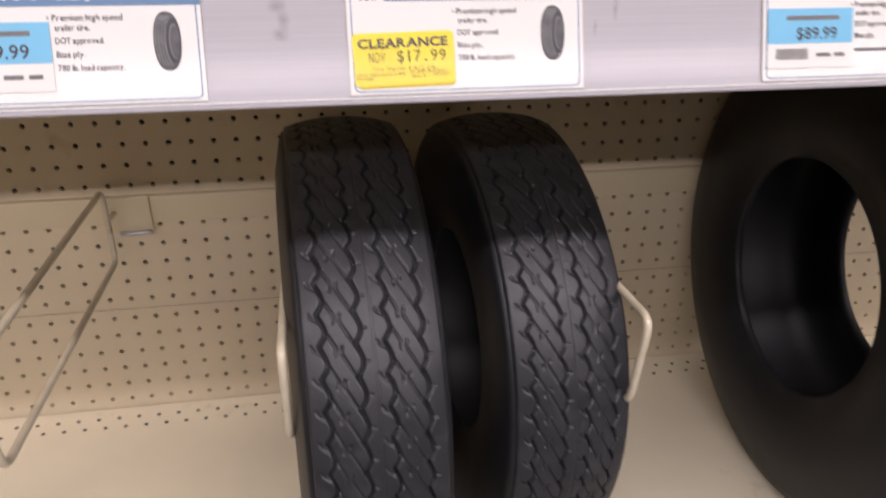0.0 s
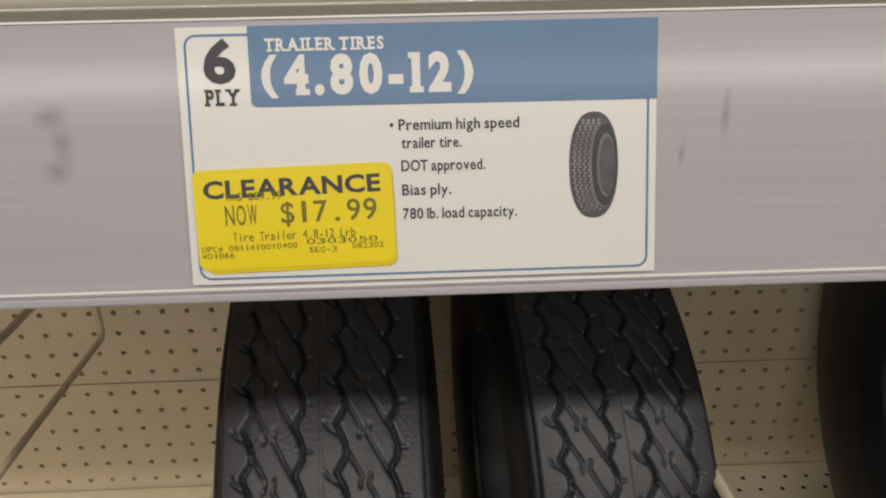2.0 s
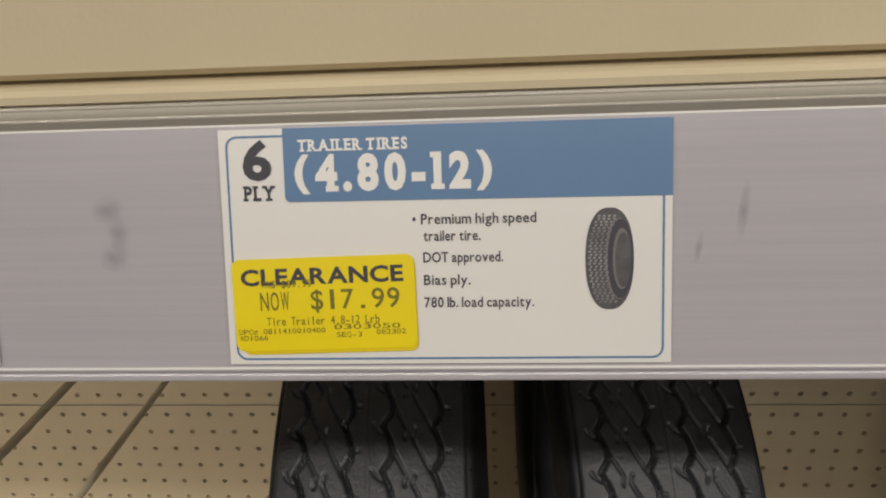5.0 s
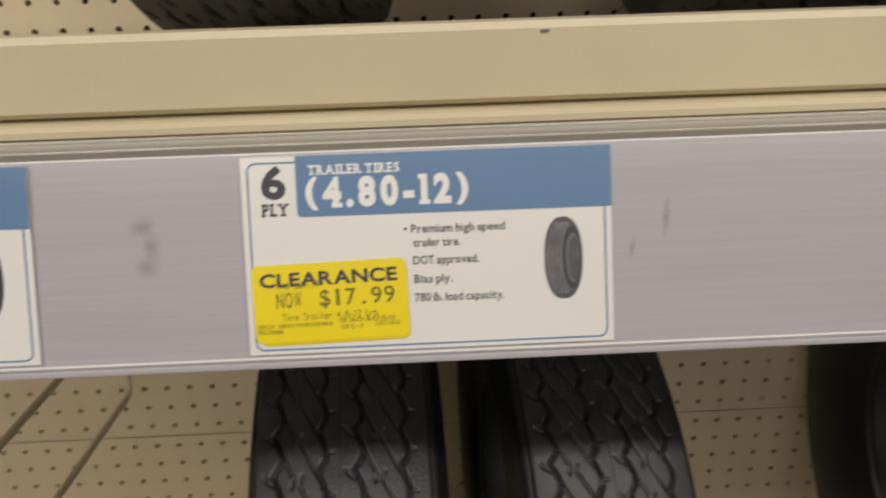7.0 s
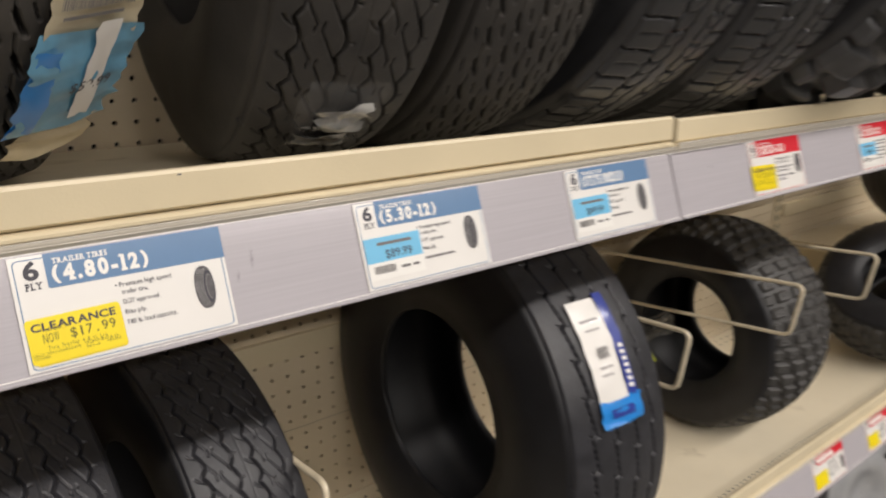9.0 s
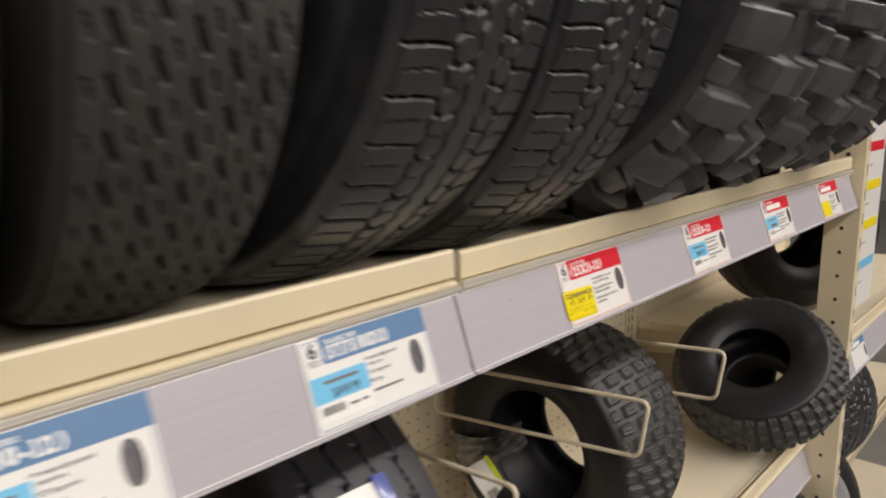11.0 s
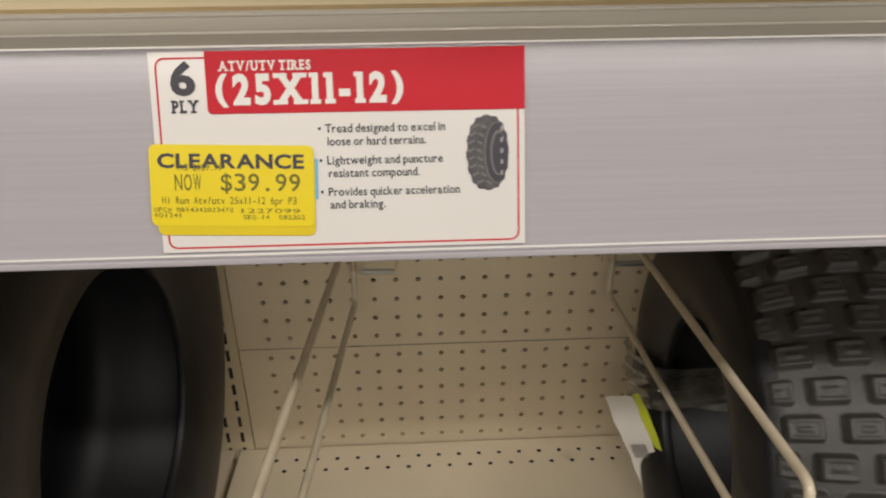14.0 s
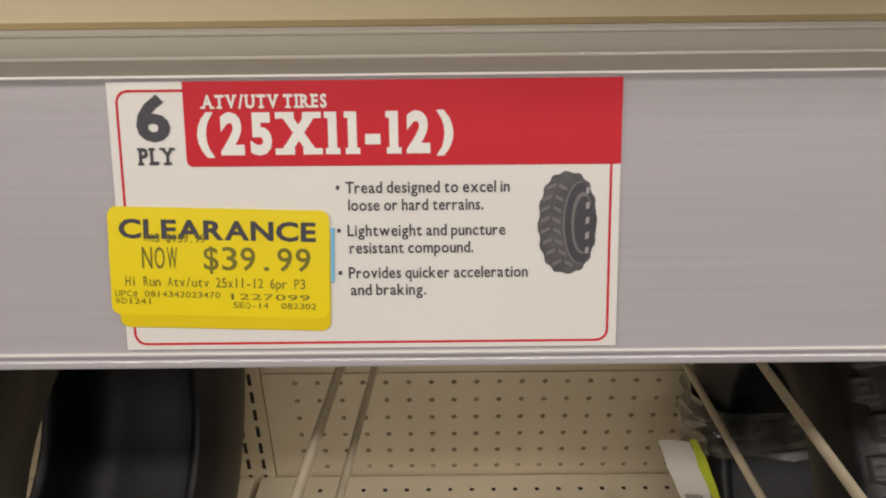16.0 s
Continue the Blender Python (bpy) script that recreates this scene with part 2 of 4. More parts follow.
# square feet and heads of slab letters: from, to (parts of the width), 0 foot or 1 head
SERIFS = {"4": ((0.46, 1.04, 0),), "X": ((-0.08, 0.40, 0), (0.60, 1.08, 0), (-0.06, 0.40, 1), (0.60, 1.06, 1)), "P": ((-0.16, 0.52, 0), (-0.16, 0.2, 1)), "L": ((-0.16, 0.5, 0), (-0.16, 0.6, 1)), "S": (),
          "Y": ((0.20, 0.80, 0), (-0.08, 0.36, 1), (0.64, 1.08, 1)), "T": ((0.2, 0.8, 0),), "I": ((-0.6, 1.6, 0), (-0.6, 1.6, 1)), "R": ((-0.16, 0.44, 0), (0.68, 1.14, 0), (-0.16, 0.2, 1)),
          "A": ((-0.14, 0.3, 0), (0.7, 1.14, 0)), "E": ((-0.18, 0.2, 0), (-0.18, 0.2, 1)), "V": ((-0.08, 0.36, 1), (0.64, 1.08, 1)), "U": ((-0.14, 0.36, 1), (0.64, 1.14, 1)), "1": ((-0.30, 1.35, 0), (-0.40, 0.3, 1)), "D": ((-0.14, 0.2, 0), (-0.14, 0.2, 1))}


def lettering(name, text, x, y, height, width, z, material, parent, bold=0.0, turn=0.0, slab=False, mono=False):
    """Printed words: left edge x, baseline y, capital height, total width (0: natural). slab: square serifs; mono: one cell for every letter."""
    verts, faces, pen = [], [], 0.0
    for ch in text:
        if ch == " ":
            pen += 0.62 if mono else 0.34
            continue
        co, fs = glyph(ch, bold)
        if ch in "()":
            co = co.copy()
            co[:, 1] = -0.14 + (co[:, 1] - co[:, 1].min()) / np.ptp(co[:, 1]) * 1.22
        w = co[:, 0].max()
        sx, at = 1.0, pen
        if mono:
            sx = min(1.0, 0.50 / w) if w > 0.3 else 1.0
            at = pen + (0.56 - w * sx) / 2
            pen += 0.62
        elif slab:
            at = pen + (0.09 if ch in "1I" else 0.0)
            pen += w + (0.36 if ch in "1I" else 0.20)
        else:
            at = pen - (0.08 if ch in "AVTY" else 0.0)
            pen += w + (-0.02 if ch in "AVTY" else 0.11)
        i = len(verts)
        verts += [(at + px * sx, py, 0.0) for px, py in co]
        faces += [tuple(i + k for k in f) for f in fs]
        if slab:
            lo, hi, h = co[:, 1].min(), co[:, 1].max(), 0.17
            for u, v, head in SERIFS.get(ch, ()):
                i, y0 = len(verts), hi - h if head else lo
                verts += [(at + u * w, y0, 1.0), (at + v * w, y0, 1.0), (at + v * w, y0 + h, 1.0), (at + u * w, y0 + h, 1.0)]
                faces.append((i, i + 1, i + 2, i + 3))
    xs = [v[0] for v in verts]
    lo, hi = min(xs), max(xs)
    sx = width / (hi - lo) if width else height
    c, s = math.cos(radians(turn)), math.sin(radians(turn))
    out = []
    for px, py, up in verts:
        px, py = (px - lo) * sx, py * height
        out.append((x + c * px - s * py, y + s * px + c * py, z + 0.00002 * up))
    return raw(name, out, faces, material, parent)


def tube(name, pts, r, material, parent=None, bend=0.008, label=""):
    """A round wire through pts with rounded corners."""
    path = []
    P = [Vector(p) for p in pts]
    for i, p in enumerate(P):
        if 0 < i < len(P) - 1 and bend:
            a, b = (P[i - 1] - p), (P[i + 1] - p)
            k = min(bend, a.length * 0.45, b.length * 0.45)
            a, b = p + a.normalized() * k, p + b.normalized() * k
            for q in range(6):
                u = q / 5
                path.append(a * (1 - u) ** 2 + p * 2 * u * (1 - u) + b * u * u)
        else:
            path.append(p)
    ns, verts, faces = 10, [], []
    side = None
    for i, p in enumerate(path):
        d = (path[min(i + 1, len(path) - 1)] - path[max(i - 1, 0)]).normalized()
        if side is None:
            side = d.orthogonal().normalized()
        side = (side - d * side.dot(d)).normalized()
        up = d.cross(side)
        for k in range(ns):
            a = 2 * math.pi * k / ns
            verts.append(p + side * (r * math.cos(a)) + up * (r * math.sin(a)))
    for i in range(len(path) - 1):
        for k in range(ns):
            faces.append([i * ns + k, i * ns + (k + 1) % ns, (i + 1) * ns + (k + 1) % ns, (i + 1) * ns + k])
    faces += [list(range(ns))[::-1], list(range((len(path) - 1) * ns, len(path) * ns))]
    return raw(name, verts, faces, material, parent, smooth=True, label=label)


# ---- tyres ----
def crown(R, tw, x, c):
    return R - c * min(1.3, abs(x) / (tw / 2)) ** 2.2


def carcass(R, w, rim, tw, depth, c, seg=120, ribs=0):
    """Ring of rubber round the x axis: sidewalls, beads, hollow inside, and the floor of the tread grooves."""
    rs = crown(R, tw, tw / 2, c) - depth
    half = [(tw * 0.25, crown(R, tw, tw * 0.25, c) - depth), (tw * 0.44, crown(R, tw, tw * 0.44, c) - depth), (tw / 2 + 0.001, rs + depth * 0.5), (tw / 2 + 0.004, rs - 0.004)]
    h = rs - rim
    for k in range(1, ribs + 1):
        f = k / (ribs + 1) * 0.22
        half += [(tw / 2 + 0.004 + (w - tw) / 2 * f * 2.2, rs - 0.004 - h * f), (tw / 2 + 0.002 + (w - tw) / 2 * f * 2.2, rs - 0.004 - h * (f + 0.015))]
    half += [(w * 0.492, rs - h * 0.30), (w * 0.5, rs - h * 0.42), (w * 0.497, rs - h * 0.55), (w * 0.48, rs - h * 0.70), (w * 0.475, rs - h * 0.72),
             (w * 0.45, rs - h * 0.86), (w * 0.44, rs - h * 0.875), (w * 0.425, rim + 0.004), (w * 0.40, rim), (w * 0.37, rim + 0.003), (w * 0.36, rim + 0.012),
             (w * 0.40, rim + h * 0.25), (w * 0.44, rim + h * 0.5), (w * 0.40, rim + h * 0.74), (w * 0.25, rim + h * 0.86)]
    ring = [(0, R - depth)] + half + [(0, rim + h * 0.89)] + [(-x, r) for x, r in reversed(half)]
    n = len(ring)
    verts = []
    for k in range(seg):
        a = 2 * math.pi * k / seg
        ca, sa = math.cos(a), math.sin(a)
        verts += [(x, r * ca, r * sa) for x, r in ring]
    faces = [[k * n + i, k * n + (i + 1) % n, ((k + 1) % seg) * n + (i + 1) % n, ((k + 1) % seg) * n + i] for k in range(seg) for i in range(n)]
    return verts, faces


def moulded(R, tw, c, depth, pitches, cuts, knobs, step, sunk=0.0):
    """Moulded tread as one relief. cuts: lines (x, y, x, y, half width, part of the depth) in mm, y round the tyre; knobs: raised blocks (x, y, width, height)."""
    length = 2 * math.pi * R * 1000 / pitches
    half = tw * 500
    nx, ny = int(2 * half / step), max(6, int(length / step))
    X, Y = np.meshgrid(np.linspace(-half, half, nx + 1), np.arange(ny) * length / ny)
    drop = np.zeros_like(X)
    for xa, ya, xb, yb, hw, deep in cuts:
        for k in (-1, 0, 1):
            dx, dy = xb - xa, yb - ya
            t = np.clip(((X - xa) * dx + (Y - ya - k * length) * dy) / (dx * dx + dy * dy), 0, 1)
            d = np.hypot(X - xa - t * dx, Y - ya - k * length - t * dy)
            e = np.clip((hw + 0.45 - d) / 0.9, 0, 1)
            drop = np.maximum(drop, deep * e * e * (3 - 2 * e))
    if knobs:
        rise = np.zeros_like(X)
        for cx, cy, w, h in knobs:
            for k in (-1, 0, 1):
                qx, qy = np.abs(X - cx) - w / 2 + 2, np.abs(Y - cy - k * length) - h / 2 + 2
                d = np.hypot(np.maximum(qx, 0), np.maximum(qy, 0)) + np.minimum(np.maximum(qx, qy), 0) - 2
                e = np.clip((1.0 - d) / 2.6, 0, 1)
                dish = np.clip((-d - 3.0) / 1.2, 0, 1) * np.clip((d + 7.5) / 1.0, 0, 1)
                rise = np.maximum(rise, e * e * (3 - 2 * e) - sunk * dish)
        drop = np.maximum(drop, 1 - rise)
    edge = np.clip((np.abs(X) - half + 1.6) / 1.6, 0, 1)
    drop = np.maximum(drop, edge ** 2)
    xm = X[0] / 1000
    base = R - c * np.minimum(1.3, np.abs(xm) / (tw / 2)) ** 2.2
    r = base[None, :] - drop * (depth - 0.0004)
    r = np.tile(r, (pitches, 1))
    n = ny * pitches
    th = 2 * math.pi * np.arange(n) / n
    co = np.empty((n, nx + 1, 3))
    co[:, :, 0] = xm[None, :]
    co[:, :, 1] = r * np.cos(th)[:, None]
    co[:, :, 2] = r * np.sin(th)[:, None]
    i, j = np.meshgrid(np.arange(n), np.arange(nx), indexing="ij")
    p, q = i * (nx + 1) + j, ((i + 1) % n) * (nx + 1) + j
    quads = np.stack([p, p + 1, q + 1, q], axis=-1).reshape(-1, 4)
    me = bpy.data.meshes.new("tread")
    me.vertices.add(co.size // 3)
    me.vertices.foreach_set("co", co.ravel())
    me.loops.add(quads.size)
    me.loops.foreach_set("vertex_index", quads.ravel())
    me.polygons.add(len(quads))
    me.polygons.foreach_set("loop_start", np.arange(len(quads)) * 4)
    me.polygons.foreach_set("use_smooth", np.ones(len(quads), dtype=bool))
    me.update(calc_edges=True)
    return me


def line(pts, hw, deep=1.0):
    return [(pts[i][0], pts[i][1], pts[i + 1][0], pts[i + 1][1], hw, deep) for i in range(len(pts) - 1)]


def cut_trailer(k, L):
    """Two twin rows of wavy grooves with hooked slanting sipes, plain shoulders, and a fine seam in the middle."""
    out = line([(0, 0), (0, L)], 0.15, 0.22)
    f = L / 23
    for s in (0.0, 44.5):
        def p(*pts):
            return [((x + s) * k, y * f) for x, y in pts]
        out += line(p((-37.5, 0), (-34.5, 6), (-32.8, 11), (-33, 16), (-37.5, 23)), 0.85 * k)
        out += line(p((-42.5, -1), (-41.5, 1.5), (-37, 5)), 0.35 * k, 0.6) + line(p((-33.5, 10), (-25.8, 25), (-26.8, 30)), 0.35 * k, 0.7)
        out += line(p((-12.5, 0), (-10, 6), (-8.4, 11), (-8.6, 16), (-12.5, 23)), 0.85 * k)
        out += line(p((-8.4, 12), (-4.5, 12.8)), 0.4 * k, 0.6) + line(p((-21.5, 1), (-22.6, 6), (-12.3, 26)), 0.35 * k, 0.7)
    return out


def cut_stagger(k, L):
    """Columns of short deep slanted notches with a fine sipe beside each."""
    out, f = [], L / 28
    for i in range(5):
        x, o = (-36 + 18 * i) * k, (14 if i % 2 else 0) * f
        out += line([(x - 2.4 * k, o + 1 * f), (x - 1.4 * k, o + 6 * f), (x + 2.2 * k, o + 15 * f)], 1.35 * k)
        out += line([(x + 6 * k, o - 4 * f), (x + 8.5 * k, o + 6 * f)], 0.5 * k, 0.7) + line([(x - 2.4 * k, o + 1 * f), (x - 2.8 * k, o - 14 * f)], 0.4, 0.55)
    for s in (-48, 48):
        out += line([(s * k, 2 * f), ((s + 2) * k, 12 * f)], 0.6 * k, 0.5)
    return out


def cut_straight(k, L):
    """Four long stepped grooves between broad ribs."""
    out, f = [], L / 40
    for i, x in enumerate((-44, -15, 15, 44)):
        o = (0, 13, 26, 7)[i] * f
        out += line([((x - 2.4) * k, o), ((x + 2.2) * k, o + 32 * f), ((x - 2.4) * k, o + 36 * f), ((x - 2.4) * k, o + 40 * f)], 1.6 * k)
        out += line([((x + 2.2) * k, o + 32 * f), ((x + 6) * k, o + 36 * f)], 0.4, 0.6) + line([((x - 2.4) * k, o + 36 * f), ((x - 6.5) * k, o + 31 * f)], 0.4, 0.6)
    return out


def cut_road(k, L):
    """Cut shoulder blocks with curved sipes, zigzag grooves, stepped centre blocks."""
    out, f = [], L / 27
    for s in (-1, 1):
        o = 0 if s < 0 else 11

        def p(*pts):
            return [(s * x * k, (o + y) * f) for x, y in pts]
        out += line(p((73, 3), (56, 1), (33, 0)), 1.2 * k) + line(p((68, 15), (52, 13), (40, 13.5)), 0.45 * k, 0.6)
        out += line(p((34.5, 0), (30.5, 9), (34.5, 13.5), (30.5, 22), (34.5, 27)), 2.0 * k)
        out += line(p((31, 9), (22, 11), (13, 7)), 1.4 * k)
        out += line(p((13, 7), (9.5, 14), (13.5, 20), (10, 28), (13, 34)), 1.8 * k)
        out += line(p((27, 22), (20, 21)), 0.5 * k, 0.6)
    return out


def knob_rows(half, L):
    """Brick-wise rows of square knobs, each with a sunken middle."""
    n = max(2, round(2 * half / 33))
    w = 2 * half / n
    out = []
    for i in range(n):
        out.append((-half + w * (i + 0.5), L * 0.25, w * 0.66, L * 0.33))
    for i in range(n + 1):
        cx = -half + w * i
        wide = w * (0.66 if 0 < i < n else 0.5)
        out.append((cx + (0 if 0 < i < n else w * (0.17 if i == 0 else -0.17)), L * 0.75, wide, L * 0.33))
    return out


def hairs(R, tw, c, w, n, seed, length=0.006):
    """Fine rubber vent hairs left from the mould."""
    rnd = random.Random(seed)
    verts, faces = [], []
    for _ in range(n):
        th = rnd.random() * 2 * math.pi
        x = rnd.choice((-1, 1)) * tw / 2 * rnd.choice((0.2, 0.62, 0.97, 1.04))
        r = crown(R, tw, x, c) - 0.003
        base = len(verts)
        lean, ln = rnd.uniform(-0.5, 0.5), length * rnd.uniform(0.6, 1.5)
        for k in range(3):
            verts.append((x + 0.0005 * math.cos(k * 2.1), r * math.cos(th) + 0.0005 * math.sin(k * 2.1), r * math.sin(th)))
        verts.append((x + lean * ln, (r + ln) * math.cos(th + lean * 0.01), (r + ln) * math.sin(th + lean * 0.01)))
        faces += [[base, base + 1, base + 3], [base + 1, base + 2, base + 3], [base + 2, base, base + 3]]
    return verts, faces


def mud_lugs(half, L):
    """Deep shoulder lugs of two lengths, with slanting pairs between them."""
    out = []
    for s, o in ((-1, 0.0), (1, 0.5)):
        for x, y, w, h in ((0.80, 0.13, 0.46, 0.25), (0.72, 0.63, 0.50, 0.20), (0.96, 0.40, 0.20, 0.17), (0.96, 0.88, 0.20, 0.17), (0.25, 0.36, 0.40, 0.20), (0.34, 0.86, 0.34, 0.22)):
            out.append((s * x * half, ((y + o) % 1.0) * L, w * half, h * L))
    return out


# kind: cuts, pitch in mm, depth, grain of the relief in mm
TREADS = {"trailer": (cut_trailer, 23, 0.006, 1.0), "stagger": (cut_stagger, 28, 0.009, 1.1), "straight": (cut_straight, 40, 0.008, 1.2), "road": (cut_road, 35, 0.008, 1.3), "knob": (None, 52, 0.008, 1.4), "mud": (None, 170, 0.022, 2.4)}
WIDTHS = {"trailer": 0.098, "stagger": 0.108, "straight": 0.142, "road": 0.145}


def tread_mesh(style, R, tw, c):
    cut, pitch, depth, step = TREADS[style]
    pitches = round(2 * math.pi * R * 1000 / (pitch * tw / WIDTHS[style] if cut else pitch))
    length = 2 * math.pi * R * 1000 / pitches
    if cut:
        return moulded(R, tw, c, depth, pitches, cut(tw / WIDTHS[style], length), (), step)
    return moulded(R, tw, c, depth, pitches, (), (mud_lugs if style == "mud" else knob_rows)(tw * 500, length), step, 0.0 if style == "mud" else 0.16)


def tyre(name, x, y, z, R, w, rim, tw, style, c=0.008, yaw=0.0, lean=0.0, spin=0.0, label="", dusty=False, nhair=60, ribs=0, group="tyres on the shelves"):
    """A loose tyre that stands on its tread at height z."""
    t = empty(name, pose(x, y, z, 0, 0, 0))
    depth = TREADS[style][2]
    turn = pose(0, 0, R, 0, 0, yaw) @ pose(0, 0, 0, spin, 0, 0)
    if lean:
        turn = pose(0, 0, 0, 0, 0, yaw) @ pose(0, 0, 0, 0, lean, 0) @ pose(0, 0, R, 0, 0, 0) @ pose(0, 0, 0, spin, 0, 0)
    v, f = carcass(R, w, rim, tw, depth, c, ribs=ribs)
    a = raw("carcass", v, f, RUBBER_DUSTY if dusty else (RUBBER_GLOSS if style in ("mud", "road") else RUBBER), t, smooth=True, label="smooth black rubber sidewall and bead")
    skin = RUBBER_DUSTY if dusty else {"mud": RUBBER_MUD, "road": RUBBER_GLOSS, "knob": RUBBER_KNOB}.get(style, RUBBER_TREAD)
    b = hang("tread", tread_mesh(style, R, tw, c), skin, t, label="moulded tread blocks and grooves")
    made = [a, b]
    if nhair:
        v, f = hairs(R, tw, c, w, nhair, int(x * 1000) + 7)
        h = raw("vent_hair", v, f, RUBBER_TREAD, t)
        h["kind"] = "stuff"
        made.append(h)
    for o in made:
        o.matrix_basis = turn
    tagged(t, label, "tyre", group)
    return t, turn


# ---- the hall ----
def hall():
    tagged(box("floor", -9, 12, -14, 2.5, -0.1, 0.0, FLOOR), "grey sealed concrete shop floor", "floor", kind="structure")
    tagged(box("ceiling", -9, 12, -14, 2.5, CEIL, CEIL + 0.1, CEILM), "grey flat shop ceiling", "ceiling", kind="structure")
    tagged(box("wall_north", -9, 12, 2.5, 2.6, 0, CEIL, WALLM), "plain grey painted wall", "wall", kind="structure")
    tagged(box("wall_south", -9, 12, -14.1, -14, 0, CEIL, WALLM), "plain grey painted wall", "wall", kind="structure")
    tagged(box("wall_west", -9.1, -9, -14, 2.5, 0, CEIL, WALLM), "plain grey painted wall", "wall", kind="structure")
    tagged(box("wall_east", 12, 12.1, -14, 2.5, 0, CEIL, WALLM), "plain grey painted wall", "wall", kind="structure")
    # added, out of view: keeps low light and bounce off the shelves
    tagged(box("wall_light_block", -9, 12, -2.75, -2.65, 0, 2.1, AISLE), "plain beige unseen wall added across the aisle to block low light", "wall", kind="structure")
    for y, power in LAMP_ROWS:
        ob = tagged(empty("ceiling_light", pose(1.0, y, CEIL)), "long white strip light under the ceiling", "lamp", "ceiling lights")
        box("housing", -6, 6, -0.17, 0.17, -0.09, -0.002, WALLM, ob, 0.01)
        data = bpy.data.lights.new("strip_lamp", "AREA")
        data.shape, data.size, data.size_y = "RECTANGLE", 11.8, 0.30
        data.energy, data.color = power, (1.0, 0.95, 0.87)
        lamp = new("lamp", data)
        lamp.matrix_basis = pose(0, 0, -0.1)
        lamp.parent = ob


hall()

# ---- shelving ----
TILT = 19.5
BACK = 0.50
X_JOINT, BAY = 0.609, 1.219
DECK_HI, DECK_LO = 1.351, 0.742
FRONT_HI, FRONT_LO = 0.018, 0.060
PEG = 0.0254


def strip_pose(x, y, z):
    """Frame of a price strip: x along it, y up its face, z out of it."""
    return pose(x, y, z, 90 - TILT, 0, 0)


RECESS = 0.016
SAG = 0.003  # the off-road bay hangs a little lower


def deck_z(y, front, top):
    """Height of a deck: it lies a little under its lip and falls to the rear."""
    return top - RECESS - 0.080 * (y - front)


def shelf(x0, x1, front, top, label):
    """Steel shelf that slopes down to the rear: deck, turned-down front lip, bead under it, end brackets."""
    s = tagged(empty("shelf"), label, "shelf", "gondola shelves")
    g = 0.0042
    x0, x1 = x0 + g, x1 - g

    def low(y):
        return deck_z(y, front, top)

    rear = BACK - 0.004
    extrude_profile("deck", [(front + 0.0062, low(front + 0.0062)), (rear, low(rear)), (rear, low(rear) - 0.02), (front + 0.02, low(front) - 0.02), (front + 0.0062, low(front) - 0.02)], x0, x1, BEIGE_DECK, s)
    lip = [(front + 0.0045, top), (front + 0.0012, top - 0.0004), (front, top - 0.0025), (front, top - 0.0230), (front + 0.002, top - 0.0248), (front + 0.006, top - 0.0248), (front + 0.006, top - 0.0012)]
    extrude_profile("front_lip", lip, x0, x1, BEIGE, s)
    bead = [(front - 0.002, top - 0.0268), (front - 0.0036, top - 0.0280), (front - 0.0036, top - 0.0300), (front + 0.002, top - 0.0315), (front + 0.012, top - 0.0315), (front + 0.012, top - 0.0262), (front, top - 0.0262)]
    extrude_profile("bead", bead, x0, x1, BEIGE, s)
    extrude_profile("front_web", [(front + 0.0085, top - 0.0375), (front + 0.016, top - 0.0375), (front + 0.016, top - 0.075), (front + 0.0085, top - 0.075)], x0, x1, BEIGE, s)
    for xe in (x0 + 0.001, x1 - 0.0035):
        extrude_profile("bracket", [(front + 0.017, low(front) - 0.0205), (rear, low(rear) - 0.0205), (rear, low(rear) - 0.085), (front + 0.12, low(front + 0.12) - 0.05), (front + 0.017, low(front) - 0.045)], xe, xe + 0.0025, BEIGE, s)
    return s


def price_strip(x0, x1, dy, dz, label, fold=(0.0058, 0.0040)):
    """Tag holder strip clipped under the shelf's front."""
    s = tagged(empty("price_strip", strip_pose(0, dy, 1.25 + dz)), label, "price rail", "price rails")
    g = 0.0014
    x0, x1 = x0 + g, x1 - g
    box("backing", x0, x1, -0.0035, 0.0660, -0.0032, -0.0012, GREY, s)
    a, b = fold
    arc = [(0.0652 + a * u, 0.0068 + b * u + 0.0014 * math.sin(u * math.pi)) for u in (k / 10 for k in range(11))]
    lens = extrude_profile("upper_fold", arc + [(y - 0.0003, z - 0.0008) for y, z in reversed(arc)], x0, x1, CLEAR_LIP, s, "clear plastic fold over the shelf edge")
    lens.visible_shadow = False
    # two thin tubes added to draw the glints along the fold
    for u in (0.35, 0.86):
        fy, fz = 0.0652 + a * u, 0.0068 + b * u + 0.0014 * math.sin(u * math.pi) + 0.0002
        tube("fold_glint", [(x0, fy, fz), ((x0 + x1) / 2, fy + 0.0002, fz), (x1, fy, fz)], 0.0005, GLINT, s, 0).visible_shadow = False
    box("fold_rim", x0, x1, 0.0648, 0.0653, 0.0060, 0.0071, WHITE_INK, s).visible_shadow = False
    box("fold_back", x0, x1, 0.0661, 0.0700, -0.0030, -0.0016, GREY, s)
    box("lower_fold", x0, x1, -0.0046, -0.0022, -0.0034, 0.0014, GREY, s, 0.0007, "glossy folded lower edge")
    # white bar paints the highlight along the clear flap's bottom edge
    box("lower_highlight", x0, x1, -0.0017, -0.0011, -0.0012, -0.0006, WHITE_INK, s)
    return s


